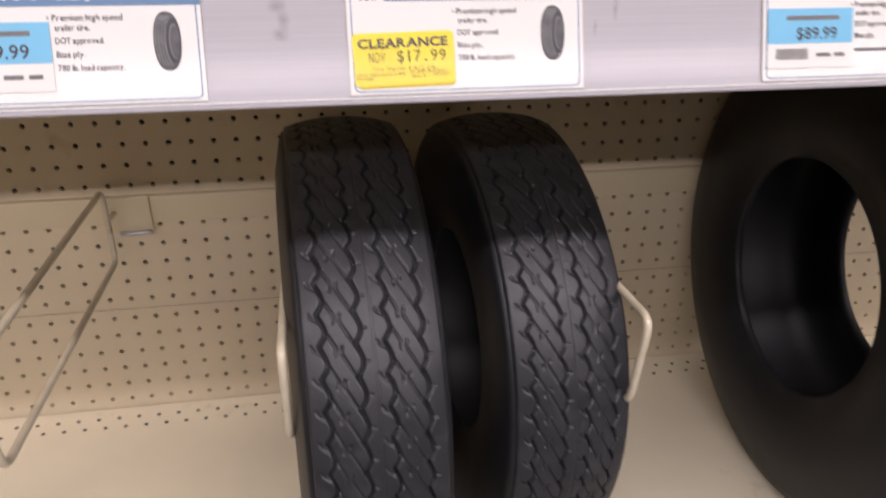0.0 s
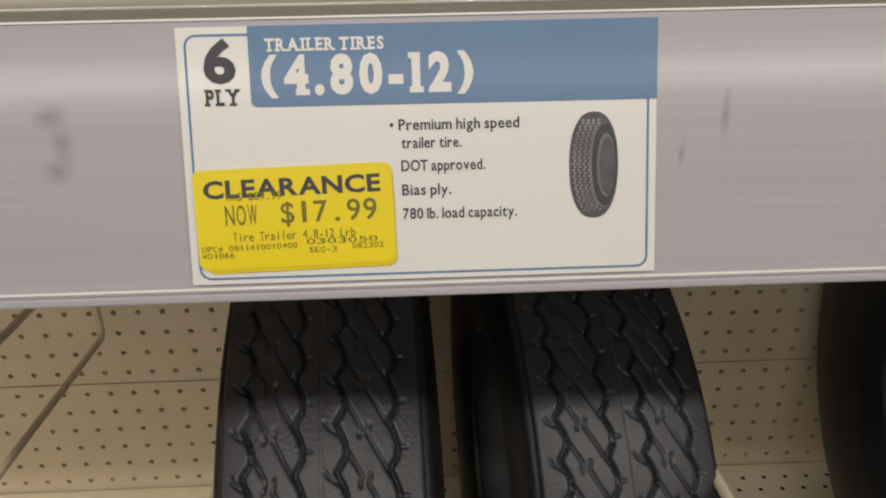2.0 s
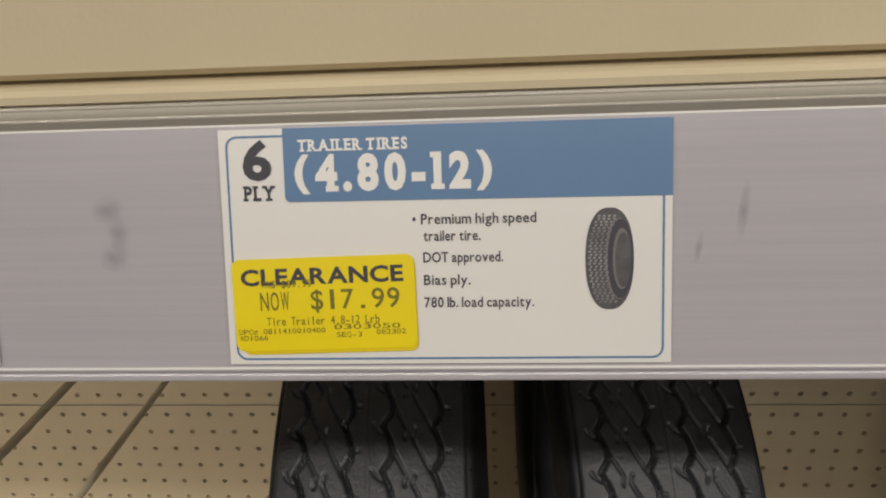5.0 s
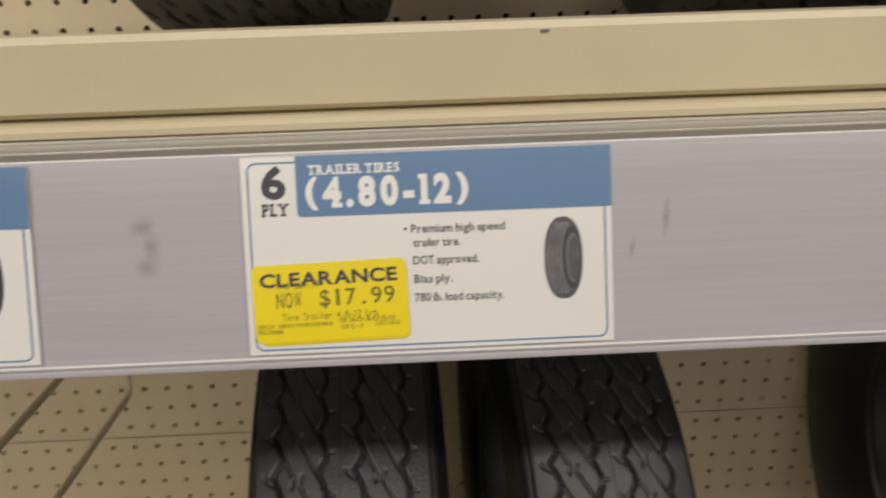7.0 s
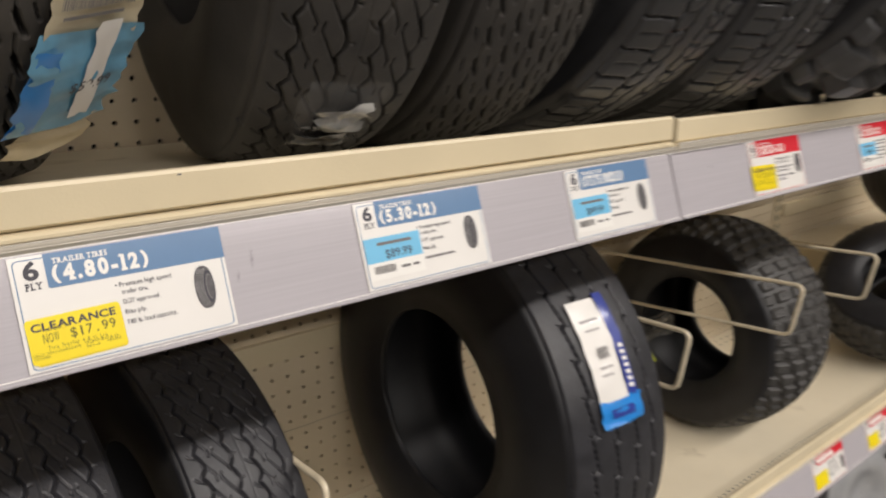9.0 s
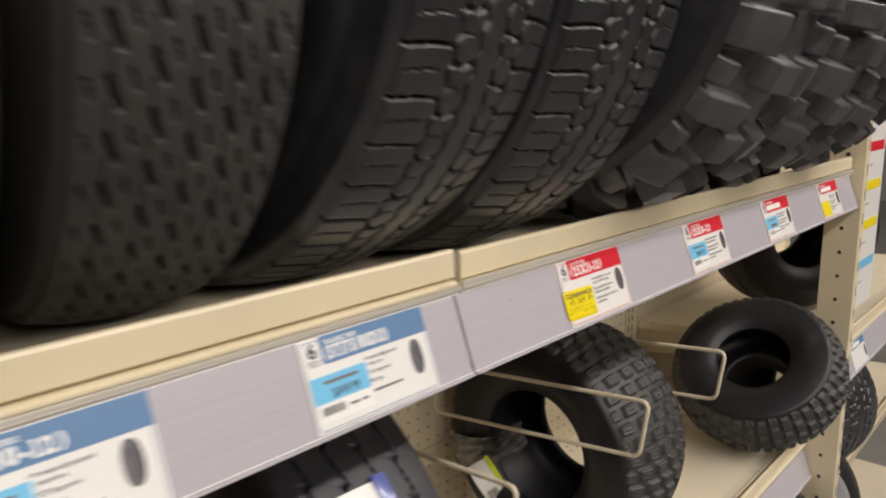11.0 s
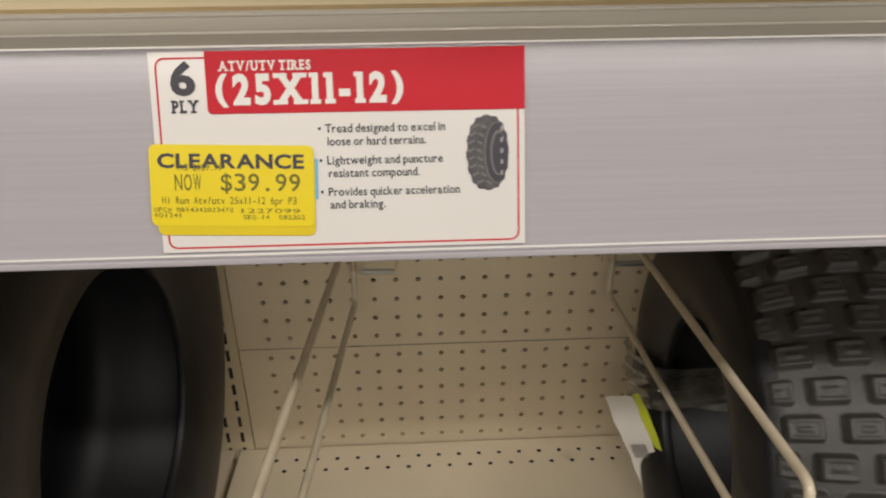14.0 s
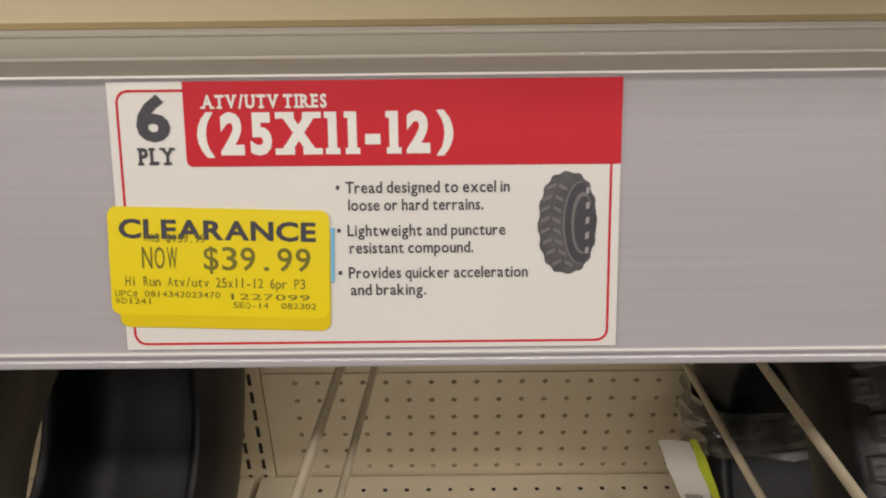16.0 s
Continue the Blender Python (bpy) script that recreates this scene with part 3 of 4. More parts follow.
def scuff(x, y, w, h, turn, material):
    """A faint rubbed mark on the price rail's face."""
    m = strip_pose(x, 0, 1.25) @ pose(0, y, 0, 0, 0, turn)
    rnd = random.Random(int(x * 1000))
    pts = [(w / 2 * math.cos(k * math.pi / 5) * rnd.uniform(0.9, 1.1), h / 2 * math.sin(k * math.pi / 5) * rnd.uniform(0.9, 1.1)) for k in range(10)]
    ob = sheet("scuff", pts, -0.0009, material, None, 0.0002)
    ob.matrix_basis = m
    return tagged(ob, "small dark scuff on the grey price rail", "scuff", "scuffs")


def peg_panel(name, x0, x1, z0, z1, px, pz, parent, y=BACK):
    """Pegboard sheet with real round holes; px, pz: a hole's place."""
    hole, cell = 0.0031, PEG / 2
    verts, faces, index = [], [], {}

    def vert(x, yy, z):
        k = (round(x, 5), round(yy, 5), round(z, 5))
        if k not in index:
            index[k] = len(verts)
            verts.append(k)
        return index[k]

    nx0, nx1 = math.ceil((x0 + cell - px) / PEG - 0.02), math.floor((x1 - cell - px) / PEG + 0.02)
    nz0, nz1 = math.ceil((z0 + 0.006 - pz) / PEG), math.floor((z1 - 0.006 - pz) / PEG)
    zs = [pz + PEG * k for k in range(nz0, nz1 + 1)]
    xs = [px + PEG * k for k in range(nx0, nx1 + 1)]
    if not zs or not xs:
        box(name, x0, x1, y, y + 0.006, z0, z1, BEIGE_BOARD, parent)
        return
    xe = [xs[0] - cell] + [x + cell for x in xs]
    ze = [max(z0, zs[0] - cell)] + [z + cell for z in zs]
    ze[-1] = min(z1, ze[-1])
    for i, cx in enumerate(xs):
        for j, cz in enumerate(zs):
            a, b, c, d = xe[i], xe[i + 1], ze[j], ze[j + 1]
            outer = [(b, cz), (b, d), (cx, d), (a, d), (a, cz), (a, c), (cx, c), (b, c)]
            ring = [(cx + hole * math.cos(k * math.pi / 4), cz + hole * math.sin(k * math.pi / 4)) for k in range(8)]
            o = [vert(x, y, z) for x, z in outer]
            r = [vert(x, y, z) for x, z in ring]
            q = [vert(x, y + 0.006, z) for x, z in ring]
            for k in range(8):
                n = (k + 1) % 8
                faces.append([o[k], o[n], r[n], r[k]])
                faces.append([r[k], r[n], q[n], q[k]])

    def quad(a, b, c, d):
        if b - a > 1e-4 and d - c > 1e-4:
            i = len(verts)
            verts.extend([(a, y, c), (b, y, c), (b, y, d), (a, y, d)])
            faces.append([i, i + 1, i + 2, i + 3])

    quad(x0, xe[0], z0, z1)
    quad(xe[-1], x1, z0, z1)
    quad(xe[0], xe[-1], z0, ze[0])
    quad(xe[0], xe[-1], ze[-1], z1)
    raw(name, verts, faces, BEIGE_BOARD, parent)


def back_wall(name, x0, x1, px, zlist, rail):
    w = tagged(empty(name), "beige perforated pegboard back panels between slotted uprights", "wall", kind="structure")
    if not rail:
        zlist = [(z0, 1.280 if z0 == 0.8470 else z1, pz) for z0, z1, pz in zlist if z0 != 1.000]
    for z0, z1, pz in zlist:
        peg_panel("panel", x0 + 0.022, x1 - 0.022, z0, z1, px, pz, w)
    box("seam", x0 + 0.022, x1 - 0.022, BACK + 0.0015, BACK + 0.005, 0.8436, 0.8474, BEIGE_BOARD, w)
    # dark sheet added behind the panels so the peg holes look deep
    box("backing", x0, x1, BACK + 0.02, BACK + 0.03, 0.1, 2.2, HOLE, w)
    if rail:
        box("rail", x0 + 0.022, x1 - 0.022, BACK - 0.009, BACK + 0.004, 0.966, 1.001, BEIGE, w, 0.0015)
    return w


def upright(x):
    u = tagged(empty("upright"), "beige slotted steel upright between bays", "upright", "uprights", "structure")
    bm = bmesh.new()
    add_box(bm, x - 0.021, x + 0.021, BACK - 0.003, BACK + 0.02, 0.1, 2.2)
    part("post", bm, BEIGE, u)
    for s in (-1, 1):
        verts, faces = [], []
        z = 0.12
        while z < 2.15:
            i = len(verts)
            xa = x + s * 0.009
            verts += [(xa - 0.0022, BACK - 0.0036, z), (xa + 0.0022, BACK - 0.0036, z), (xa + 0.0022, BACK - 0.0036, z + 0.016), (xa - 0.0022, BACK - 0.0036, z + 0.016)]
            faces.append([i, i + 1, i + 2, i + 3])
            z += 0.0254
        # flat dark quads paint the slots' inner shade on the post
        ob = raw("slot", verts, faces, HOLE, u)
        ob["kind"] = "stuff"


X_A, X_B, X_C = X_JOINT - BAY, X_JOINT, X_JOINT + BAY
PANELS = ((0.680, 0.8440, 0.8055), (0.8470, 0.968, 0.8590), (1.000, 1.280, 1.0130), (1.282, 1.95, 1.2995), (0.15, 0.678, 0.20))
back_wall("wall_back_1", X_A - BAY, X_A, -0.082, PANELS, True)
back_wall("wall_back_2", X_A, X_B, -0.087, PANELS, True)
back_wall("wall_back_3", X_B, X_C, 0.667, PANELS, False)
back_wall("wall_back_4", X_C, X_C + BAY, 1.90, PANELS, True)
for ux in (X_A, X_B, X_C, X_C + BAY):
    upright(ux)

for xa, xb in ((X_A - BAY, X_A), (X_A, X_B), (X_B, X_C)):
    shelf(xa, xb, FRONT_HI, DECK_HI - (SAG if xa == X_B else 0.0), "beige enamelled steel shelf carrying a row of tyres")
    shelf(xa, xb, FRONT_LO, DECK_LO, "beige enamelled steel shelf with perforated rear edge, tyres standing on it")
price_strip(X_A, X_B, 0, 0, "lavender-grey plastic price rail holding trailer tyre cards")
price_strip(X_B, X_C, 0, 0, "lavender-grey plastic price rail holding off-road tyre cards", (0.0094, 0.0060))
price_strip(X_A - BAY, X_A, 0, 0, "lavender-grey plastic price rail")
for xa, xb in ((X_A, X_B), (X_B, X_C)):
    price_strip(xa, xb, FRONT_LO - FRONT_HI, DECK_LO - DECK_HI, "lavender-grey plastic price rail on the lower shelf")

for sx, sy, sw, sh, st in ((-0.033, 0.0435, 0.013, 0.010, 20), (-0.0315, 0.030, 0.012, 0.010, -10), (-0.030, 0.037, 0.008, 0.016, 5), (0.1385, 0.040, 0.004, 0.022, -6), (0.127, 0.030, 0.003, 0.012, -10), (0.68, 0.045, 0.008, 0.004, 12)):
    scuff(sx, sy, sw, sh, st, RUB)
tagged(box("scuff", 0.096, 0.0985, FRONT_HI - 0.0004, FRONT_HI + 0.0004, DECK_HI - 0.0038, DECK_HI - 0.0030, INK_MID), "small black scuff on the shelf's front lip", "scuff", "scuffs")

# base deck and plinth of the gondola
base = tagged(empty("base_shelf"), "beige steel base shelf near the floor", "shelf")
box("deck", X_A - BAY, X_C + BAY, 0.02, BACK, 0.13, 0.15, BEIGE_DECK, base)
box("kick_plate", X_A - BAY, X_C + BAY, 0.03, 0.05, 0.0, 0.13, BEIGE, base)


# holes punched along the rear of the lower decks and slots near their front, their shade drawn as flat dark discs
def deck_holes(x0, x1, y, step, size, parent_label):
    verts, faces = [], []
    x = x0
    while x < x1:
        i = len(verts)
        for k in range(6):
            verts.append((x + size * math.cos(k * math.pi / 3), y + size * math.sin(k * math.pi / 3), deck_z(y + size * math.sin(k * math.pi / 3), FRONT_LO, DECK_LO) + 0.0005))
        faces.append(list(range(i, i + 6)))
        x += step
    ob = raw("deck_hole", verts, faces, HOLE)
    return tagged(ob, parent_label, "hole", kind="stuff")


for row in (0, 1):
    for xa, xb in ((X_A, X_B), (X_B, X_C)):
        deck_holes(xa + 0.04 + row * PEG / 2, xb - 0.03, BACK - 0.048 + 0.020 * row, PEG, 0.003, "row of small punched holes along the shelf's rear")
deck_holes(X_B + 0.04, X_C - 0.03, 0.085, PEG / 2, 0.002, "row of small punched holes along the shelf's front")


# ---- price cards ----
def ellipse(cx, cy, w, h, n=32, tilt=0.0):
    return [(cx + w / 2 * math.cos(t) + tilt * h / 2 * math.sin(t), cy + h / 2 * math.sin(t)) for t in (2 * math.pi * k / n for k in range(n))]


def tyre_print(parent, W, H, cx, cy, w, h, z, knobby):
    """Small printed picture of a tyre seen from its tread side."""
    n = 64
    body = []
    for k in range(n):
        t = 2 * math.pi * k / n
        ct, st = math.cos(t), math.sin(t)
        lug = (1.0 if k % 4 < 2 else 0.94) if knobby else 1.0
        body.append((cx + w / 2 * lug * math.copysign(abs(ct) ** 0.82, ct), cy + h / 2 * (0.5 + lug / 2) * math.copysign(abs(st) ** 0.9, st)))
    sheet("tyre_picture", body, z, INK_TYRE, parent, 0.0001)
    hx = cx + w * 0.20
    sheet("tyre_picture_ring", ellipse(hx, cy, w * 0.56, h * 0.80), z + 0.0001, INK_MID, parent, 0.0001)
    sheet("tyre_picture_wall", ellipse(hx + w * 0.02, cy, w * 0.53, h * 0.78), z + 0.0002, INK, parent, 0.0001)
    sheet("tyre_picture_bead", ellipse(hx + w * 0.05, cy, w * 0.38, h * 0.60), z + 0.0003, INK_MID, parent, 0.0001)
    sheet("tyre_picture_hole", ellipse(hx + w * 0.075, cy - h * 0.01, w * 0.33, h * 0.54), z + 0.0004, INK_TYRE if not knobby else INK, parent, 0.0001)
    verts, faces = [], []

    def dab(pts):
        i = len(verts)
        verts.extend((px, py, z + 0.00045) for px, py in pts)
        faces.append(tuple(range(i, i + len(pts))))

    if knobby:
        for k in range(5):
            yy = cy + h * (-0.30 + 0.145 * k)
            dab([(hx + w * 0.10, yy), (hx + w * 0.16, yy + h * 0.01), (hx + w * 0.16, yy + h * 0.075), (hx + w * 0.10, yy + h * 0.06)])
        raw("tyre_picture_spoke", verts, faces, INK_LIGHT, parent)
        verts, faces = [], []
        for k in range(8):
            yy = cy + h * (-0.42 + 0.105 * k)
            half = math.sqrt(max(0.0, 1 - ((yy - cy) / (h / 2)) ** 2))
            xx = cx - w * 0.46 * half
            dab([(xx, yy), (xx + w * 0.16, yy + h * 0.045), (xx + w * 0.15, yy + h * 0.075), (xx, yy + h * 0.04)])
            dab([(xx + w * 0.20, yy + h * 0.03), (xx + w * 0.34, yy - h * 0.01), (xx + w * 0.34, yy + h * 0.03), (xx + w * 0.21, yy + h * 0.065)])
        raw("tyre_picture_tread", verts, faces, INK_MID, parent)
        return
    rows = 30
    for k in range(rows):
        v = -0.84 + 1.68 * k / (rows - 1)
        half = math.sqrt(1 - v * v)
        for q in range(4):
            xx = cx - w * 0.47 * half ** 0.9 + w * (0.035 + 0.105 * q) + w * 0.014 * (-1) ** k
            yy = cy + v * h / 2
            dab([(xx, yy - h * 0.012), (xx + w * 0.058, yy - h * 0.008), (xx + w * 0.058, yy + h * 0.012), (xx, yy + h * 0.008)])
    raw("tyre_picture_tread", verts, faces, INK_PALE, parent)


def bars(name, rows, material, parent, z):
    """Unreadable print as plain bars: x, y, width, height."""
    verts, faces = [], []
    for x, y, w, h in rows:
        i = len(verts)
        verts += [(x, y, z), (x + w, y, z), (x + w, y + h, z), (x, y + h, z)]
        faces.append([i, i + 1, i + 2, i + 3])
    return raw(name, verts, faces, material, parent)


def barcode(parent, x, y, w, h, z, seed):
    rnd = random.Random(seed)
    rows, k = [], x
    while k < x + w:
        b = rnd.choice((0.0003, 0.0005, 0.0008))
        rows.append((k, y, b, h))
        k += b + rnd.choice((0.0003, 0.0005))
    ob = bars("barcode", rows, INK_MID, parent, z)
    ob["kind"] = "stuff"
    return ob


def price_card(x, title, size, ink, lines, label, sticker=None, W=0.120, dy=0.0, dz=0.0, pic=(0.86, 0.42, 0.105, 0.42), knobby=False, tilt=0.0):
    """Printed card in the price rail, with whatever sticker it carries."""
    H = W * 0.5365
    k = W / 0.120
    card = tagged(empty("price_card", strip_pose(x, dy, 1.25 + dz) @ pose(0, 0, 0, 0, 0, tilt)), label, "price card", "price cards")
    z = 0.0001
    sheet("card", rect(0, W, 0, H), z, PAPER, card, 0.0008, "white glossy card")
    outline("border", rounded_rect(W * 0.968, H * 0.955, 0.003 * k)[:], 0.0006 * k, z + 0.0001, ink, card).matrix_basis = pose(W * 0.016, H * 0.018, 0)
    hd = [(W * 0.148, H), (W * 0.148, H * 0.715), (W * 0.152, H * 0.70), (W * 0.16, H * 0.695), (W, H * 0.69), (W, H)]
    sheet("header", hd, z + 0.0003, ink, card, 0.0001, "coloured header band")
    lettering("numeral", "6", W * 0.054, H * 0.795, H * 0.150, W * 0.066, z + 0.0003, INK, card, 0.035)
    lettering("print", "PLY", W * 0.052, H * 0.705, H * 0.058, W * 0.074, z + 0.0003, INK, card, 0.035, slab=True)
    if title:
        lettering("print", title, W * 0.182, H * 0.905, H * 0.045, W * 0.245, z + 0.0005, WHITE_INK, card, 0.035, slab=True)
    else:
        bars("print", [(W * 0.182, H * 0.905, W * 0.245, H * 0.03)], WHITE_INK, card, z + 0.0005)
    if size:
        lettering("size_print", size, W * 0.172, H * 0.745, H * 0.135, W * (0.50 if len(size) > 9 else 0.44), z + 0.0005, WHITE_INK, card, 0.05, slab=True)
    else:
        bars("print", [(W * 0.172, H * 0.745, W * 0.5, H * 0.12)], WHITE_INK, card, z + 0.0005)
    for tx, ty, text, tw in lines:
        if text.startswith("="):
            bars("print", [(W * tx, H * (1 - ty), W * tw, H * 0.028)], INK_MID, card, z + 0.0002)
        else:
            lettering("print", text, W * tx, H * (1 - ty + 0.017), H * 0.042, W * tw, z + 0.0002, INK, card, 0.017)
    tyre_print(card, W, H, W * (pic[0] + pic[2] / 2), H * (1 - pic[1] - pic[3] / 2), W * pic[2], H * pic[3], z + 0.0002, knobby)
    if sticker:
        sticker(card, W, H, z + 0.0006)
    return card


def clearance(price, was, detail, codes, x0, x1, y0, y1, turn, slip=0.045):
    def stick(card, W, H, z):
        w, h = (x1 - x0) * W, (y1 - y0) * H
        s = empty("clearance_sticker", pose(x0 * W, y0 * H, 0, 0, 0, turn))
        s.parent = card
        under = sheet("under_sticker", rounded_rect(w * 0.97, h, 0.0022), z, YELLOW2, s, 0.0002)
        under.matrix_basis = pose(w * 0.035, -h * slip, 0)
        sheet("label_face", rounded_rect(w, h, 0.0022), z + 0.0003, YELLOW, s, 0.0002, "bright yellow sticker")
        if turn < 0:
            sheet("old_sticker", rect(w * 0.6, w * 1.022, h * 0.34, h * 0.84), z - 0.0001, SKY, s, 0.0001, "light blue sticker edge showing underneath")
        zz = z + 0.0005
        lettering("print", "CLEARANCE", w * 0.05, h * 0.72, h * 0.165, w * 0.89, zz, INK, s, 0.03)
        lettering("print", was, w * 0.16, h * 0.685, h * 0.08, w * 0.28, zz + 0.0001, INK_OLIVE, s, mono=True)
        lettering("print", "NOW", w * 0.15, h * 0.44, h * 0.20, w * 0.16, zz, INK_OLIVE, s, 0.004, mono=True)
        lettering("price", price, w * 0.43, h * 0.44, h * 0.21, w * 0.485, zz, INK_OLIVE, s, 0.008, mono=True)
        lettering("print", detail, w * (0.18 if len(detail) < 26 else 0.07), h * 0.275, h * 0.09, w * (0.62 if len(detail) < 26 else 0.82), zz, INK_OLIVE, s, mono=True)
        for tx, ty, text, tw in codes:
            lettering("print", text, w * tx, h * ty, h * 0.055, w * tw, zz, INK_OLIVE, s, mono=True)
    return stick


def blue_price(price, seed, x0=0.02, x1=0.44, y0=0.10):
    def stick(card, W, H, z):
        s = empty("price_sticker")
        s.parent = card
        sheet("label_face", rect(x0 * W, x1 * W, y0 * H, 0.58 * H), z, WHITE_INK, s, 0.0002)
        sheet("blue_band", rect(x0 * W, x1 * W, 0.30 * H, 0.585 * H), z + 0.0002, SKY, s, 0.0001, "light blue band")
        if price:
            lettering("price", price, W * (x0 + 0.14), H * 0.335, H * 0.095, W * 0.20, z + 0.0004, INK, s, 0.01)
        else:
            bars("price", [(W * (x0 + 0.14), H * 0.335, W * 0.20, H * 0.08)], INK_MID, s, z + 0.0004)
        bars("print", [(W * (x0 + 0.09), H * 0.49, W * 0.26, H * 0.035)], INK_MID, s, z + 0.0004)
        barcode(s, W * (x0 + 0.04), H * 0.17, W * 0.16, H * 0.09, z + 0.0004, seed)
        bars("print", [(W * (x0 + 0.24), H * 0.19, W * 0.07, H * 0.03), (W * (x0 + 0.33), H * 0.19, W * 0.05, H * 0.03)], INK_MID, s, z + 0.0004)
    return stick


TPIC = (0.813, 0.355, 0.105, 0.42)
TR = ((0.433, 0.425, "\u2022", 0.008), (0.452, 0.425, "Premium high speed", 0.255), (0.457, 0.495, "trailer tire.", 0.127), (0.455, 0.585, "DOT approved.", 0.178), (0.455, 0.68, "Bias ply.", 0.105))
TRAILER = TR + ((0.455, 0.775, "780 lb. load capacity.", 0.245),)
TRAILER_B = TR + ((0.455, 0.775, "= lb. load capacity.", 0.245),)
ATV = ((0.438, 0.425, "\u2022", 0.008), (0.457, 0.425, "Tread designed to excel in", 0.325), (0.462, 0.49, "loose or hard terrains.", 0.268), (0.438, 0.585, "\u2022", 0.008), (0.459, 0.585, "Lightweight and puncture", 0.315),
       (0.462, 0.65, "resistant compound.", 0.248), (0.438, 0.745, "\u2022", 0.008), (0.459, 0.745, "Provides quicker acceleration", 0.36), (0.462, 0.81, "and braking.", 0.152))
ATV_B = tuple((a, b, "=" + t, w) for a, b, t, w in ATV)
ST_A = clearance("$17.99", "WAS $89.99", "Tire Trailer 4.8-12 Lrb", ((0.02, 0.185, "UPC# 0811410010400", 0.48), (0.55, 0.215, "0303050", 0.36), (0.02, 0.115, "WD1066", 0.16), (0.56, 0.13, "SEQ-3", 0.14), (0.78, 0.15, "082302", 0.16)), 0.02, 0.438, 0.06, 0.455, 1.2)
ST_D = clearance("$39.99", "WAS $159.99", "Hi Run Atv/utv 25x11-12 6pr P3", ((0.02, 0.175, "UPC# 0814342023470", 0.48), (0.55, 0.165, "1227099", 0.36), (0.02, 0.105, "WD1241", 0.16), (0.56, 0.085, "SEQ-14", 0.16), (0.78, 0.085, "082302", 0.16)), -0.022, 0.418, 0.145, 0.555, -1.8, 0.12)
price_card(-0.188, "TRAILER TIRES", "(4.80-12)", BLUE, TRAILER, "white and blue trailer tyre price card with blue price sticker", blue_price("$69.99", 3), pic=TPIC)
price_card(0.0, "TRAILER TIRES", "(4.80-12)", BLUE, TRAILER, "white and blue trailer tyre card with yellow clearance sticker", ST_A, pic=(0.813, 0.355, 0.105, 0.42))
price_card(0.221, "TRAILER TIRES", "(5.30-12)", BLUE, TRAILER_B, "white and blue trailer tyre price card with light blue sticker", blue_price("$89.99", 4), pic=TPIC)
price_card(0.446, "TRAILER TIRES", "(ST175/80D13)", BLUE, TRAILER_B, "white and blue trailer tyre price card with light blue sticker", blue_price("$149.99", 5), pic=TPIC)
price_card(0.7585, "ATV/UTV TIRES", "(25X11-12)", RED, ATV, "white and red off-road tyre card with yellow clearance sticker", ST_D, pic=(0.838, 0.335, 0.118, 0.385), knobby=True)
price_card(1.042, "ATV/UTV TIRES", "(25X10-12)", RED, ATV_B, "white and red off-road tyre price card with light blue sticker", blue_price("$149.99", 6), pic=(0.838, 0.335, 0.118, 0.385), knobby=True)
price_card(1.316, None, None, RED, ATV_B, "white and red off-road tyre price card with light blue sticker", blue_price(None, 7), pic=(0.838, 0.335, 0.118, 0.385), knobby=True)


def plain_yellow(card, W, H, z):
    sheet("yellow_sticker", rounded_rect(W * 0.40, H * 0.42, 0.002), z, YELLOW, card, 0.0002, "bright yellow sticker").matrix_basis = pose(W * 0.02, H * 0.06, 0)


price_card(1.598, None, None, RED, ATV_B, "white and red off-road tyre card with yellow sticker", plain_yellow, pic=(0.838, 0.335, 0.118, 0.385), knobby=True)
for cx in (1.19, 1.41):
    price_card(cx, None, None, RED, ATV_B, "white and red price card with yellow sticker on the lower rail", plain_yellow, dy=FRONT_LO - FRONT_HI, dz=DECK_LO - DECK_HI, knobby=True)


# ---- wire dividers ----
def divider(x, yaw=0.0, front=0.06, rise=0.0):
    d = tagged(empty("wire_divider", pose(x, 0.462, 0, 0, 0, yaw) @ pose(0, -0.462, 0)), "beige painted wire loop divider hooked on the pegboard", "divider", "wire dividers")
    zf, zb = 1.060 + rise, 1.022
    loop = [(0, 0.462, 0.97), (0, 0.462, zb), (0, front, zf), (0, front + 0.012, zf - 0.086), (0, 0.462, zb - 0.09), (0, 0.462, 0.975)]
    tube("loop", loop, 0.0032, WIRE, d, 0.014)
    tube("stem", [(0, 0.462, 0.985), (0.004, 0.492, 0.985)], 0.0032, WIRE, d, 0)
    bm = bmesh.new()
    add_box(bm, -0.004, 0.044, 0.4840, 0.4905, 0.958, 1.004, 0.0015)
    part("clip_plate", bm, BEIGE, d)
    box("tab", 0.006, 0.042, 0.478, 0.4885, 0.956, 0.961, STEEL, d, 0.001, "bare grey metal tab")


for dx, turn in ((-0.262, 2), (-0.052, 0), (0.212, 0), (0.776, -3.5), (1.054, 0), (1.322, 0)):
    divider(dx, turn)

# ---- tyres on the lower shelf ----
def on_lo(y, R):
    return deck_z(y, FRONT_LO, DECK_LO) + 0.0032 * R


def on_hi(y, R):
    return deck_z(y, FRONT_HI, DECK_HI) + 0.0032 * R


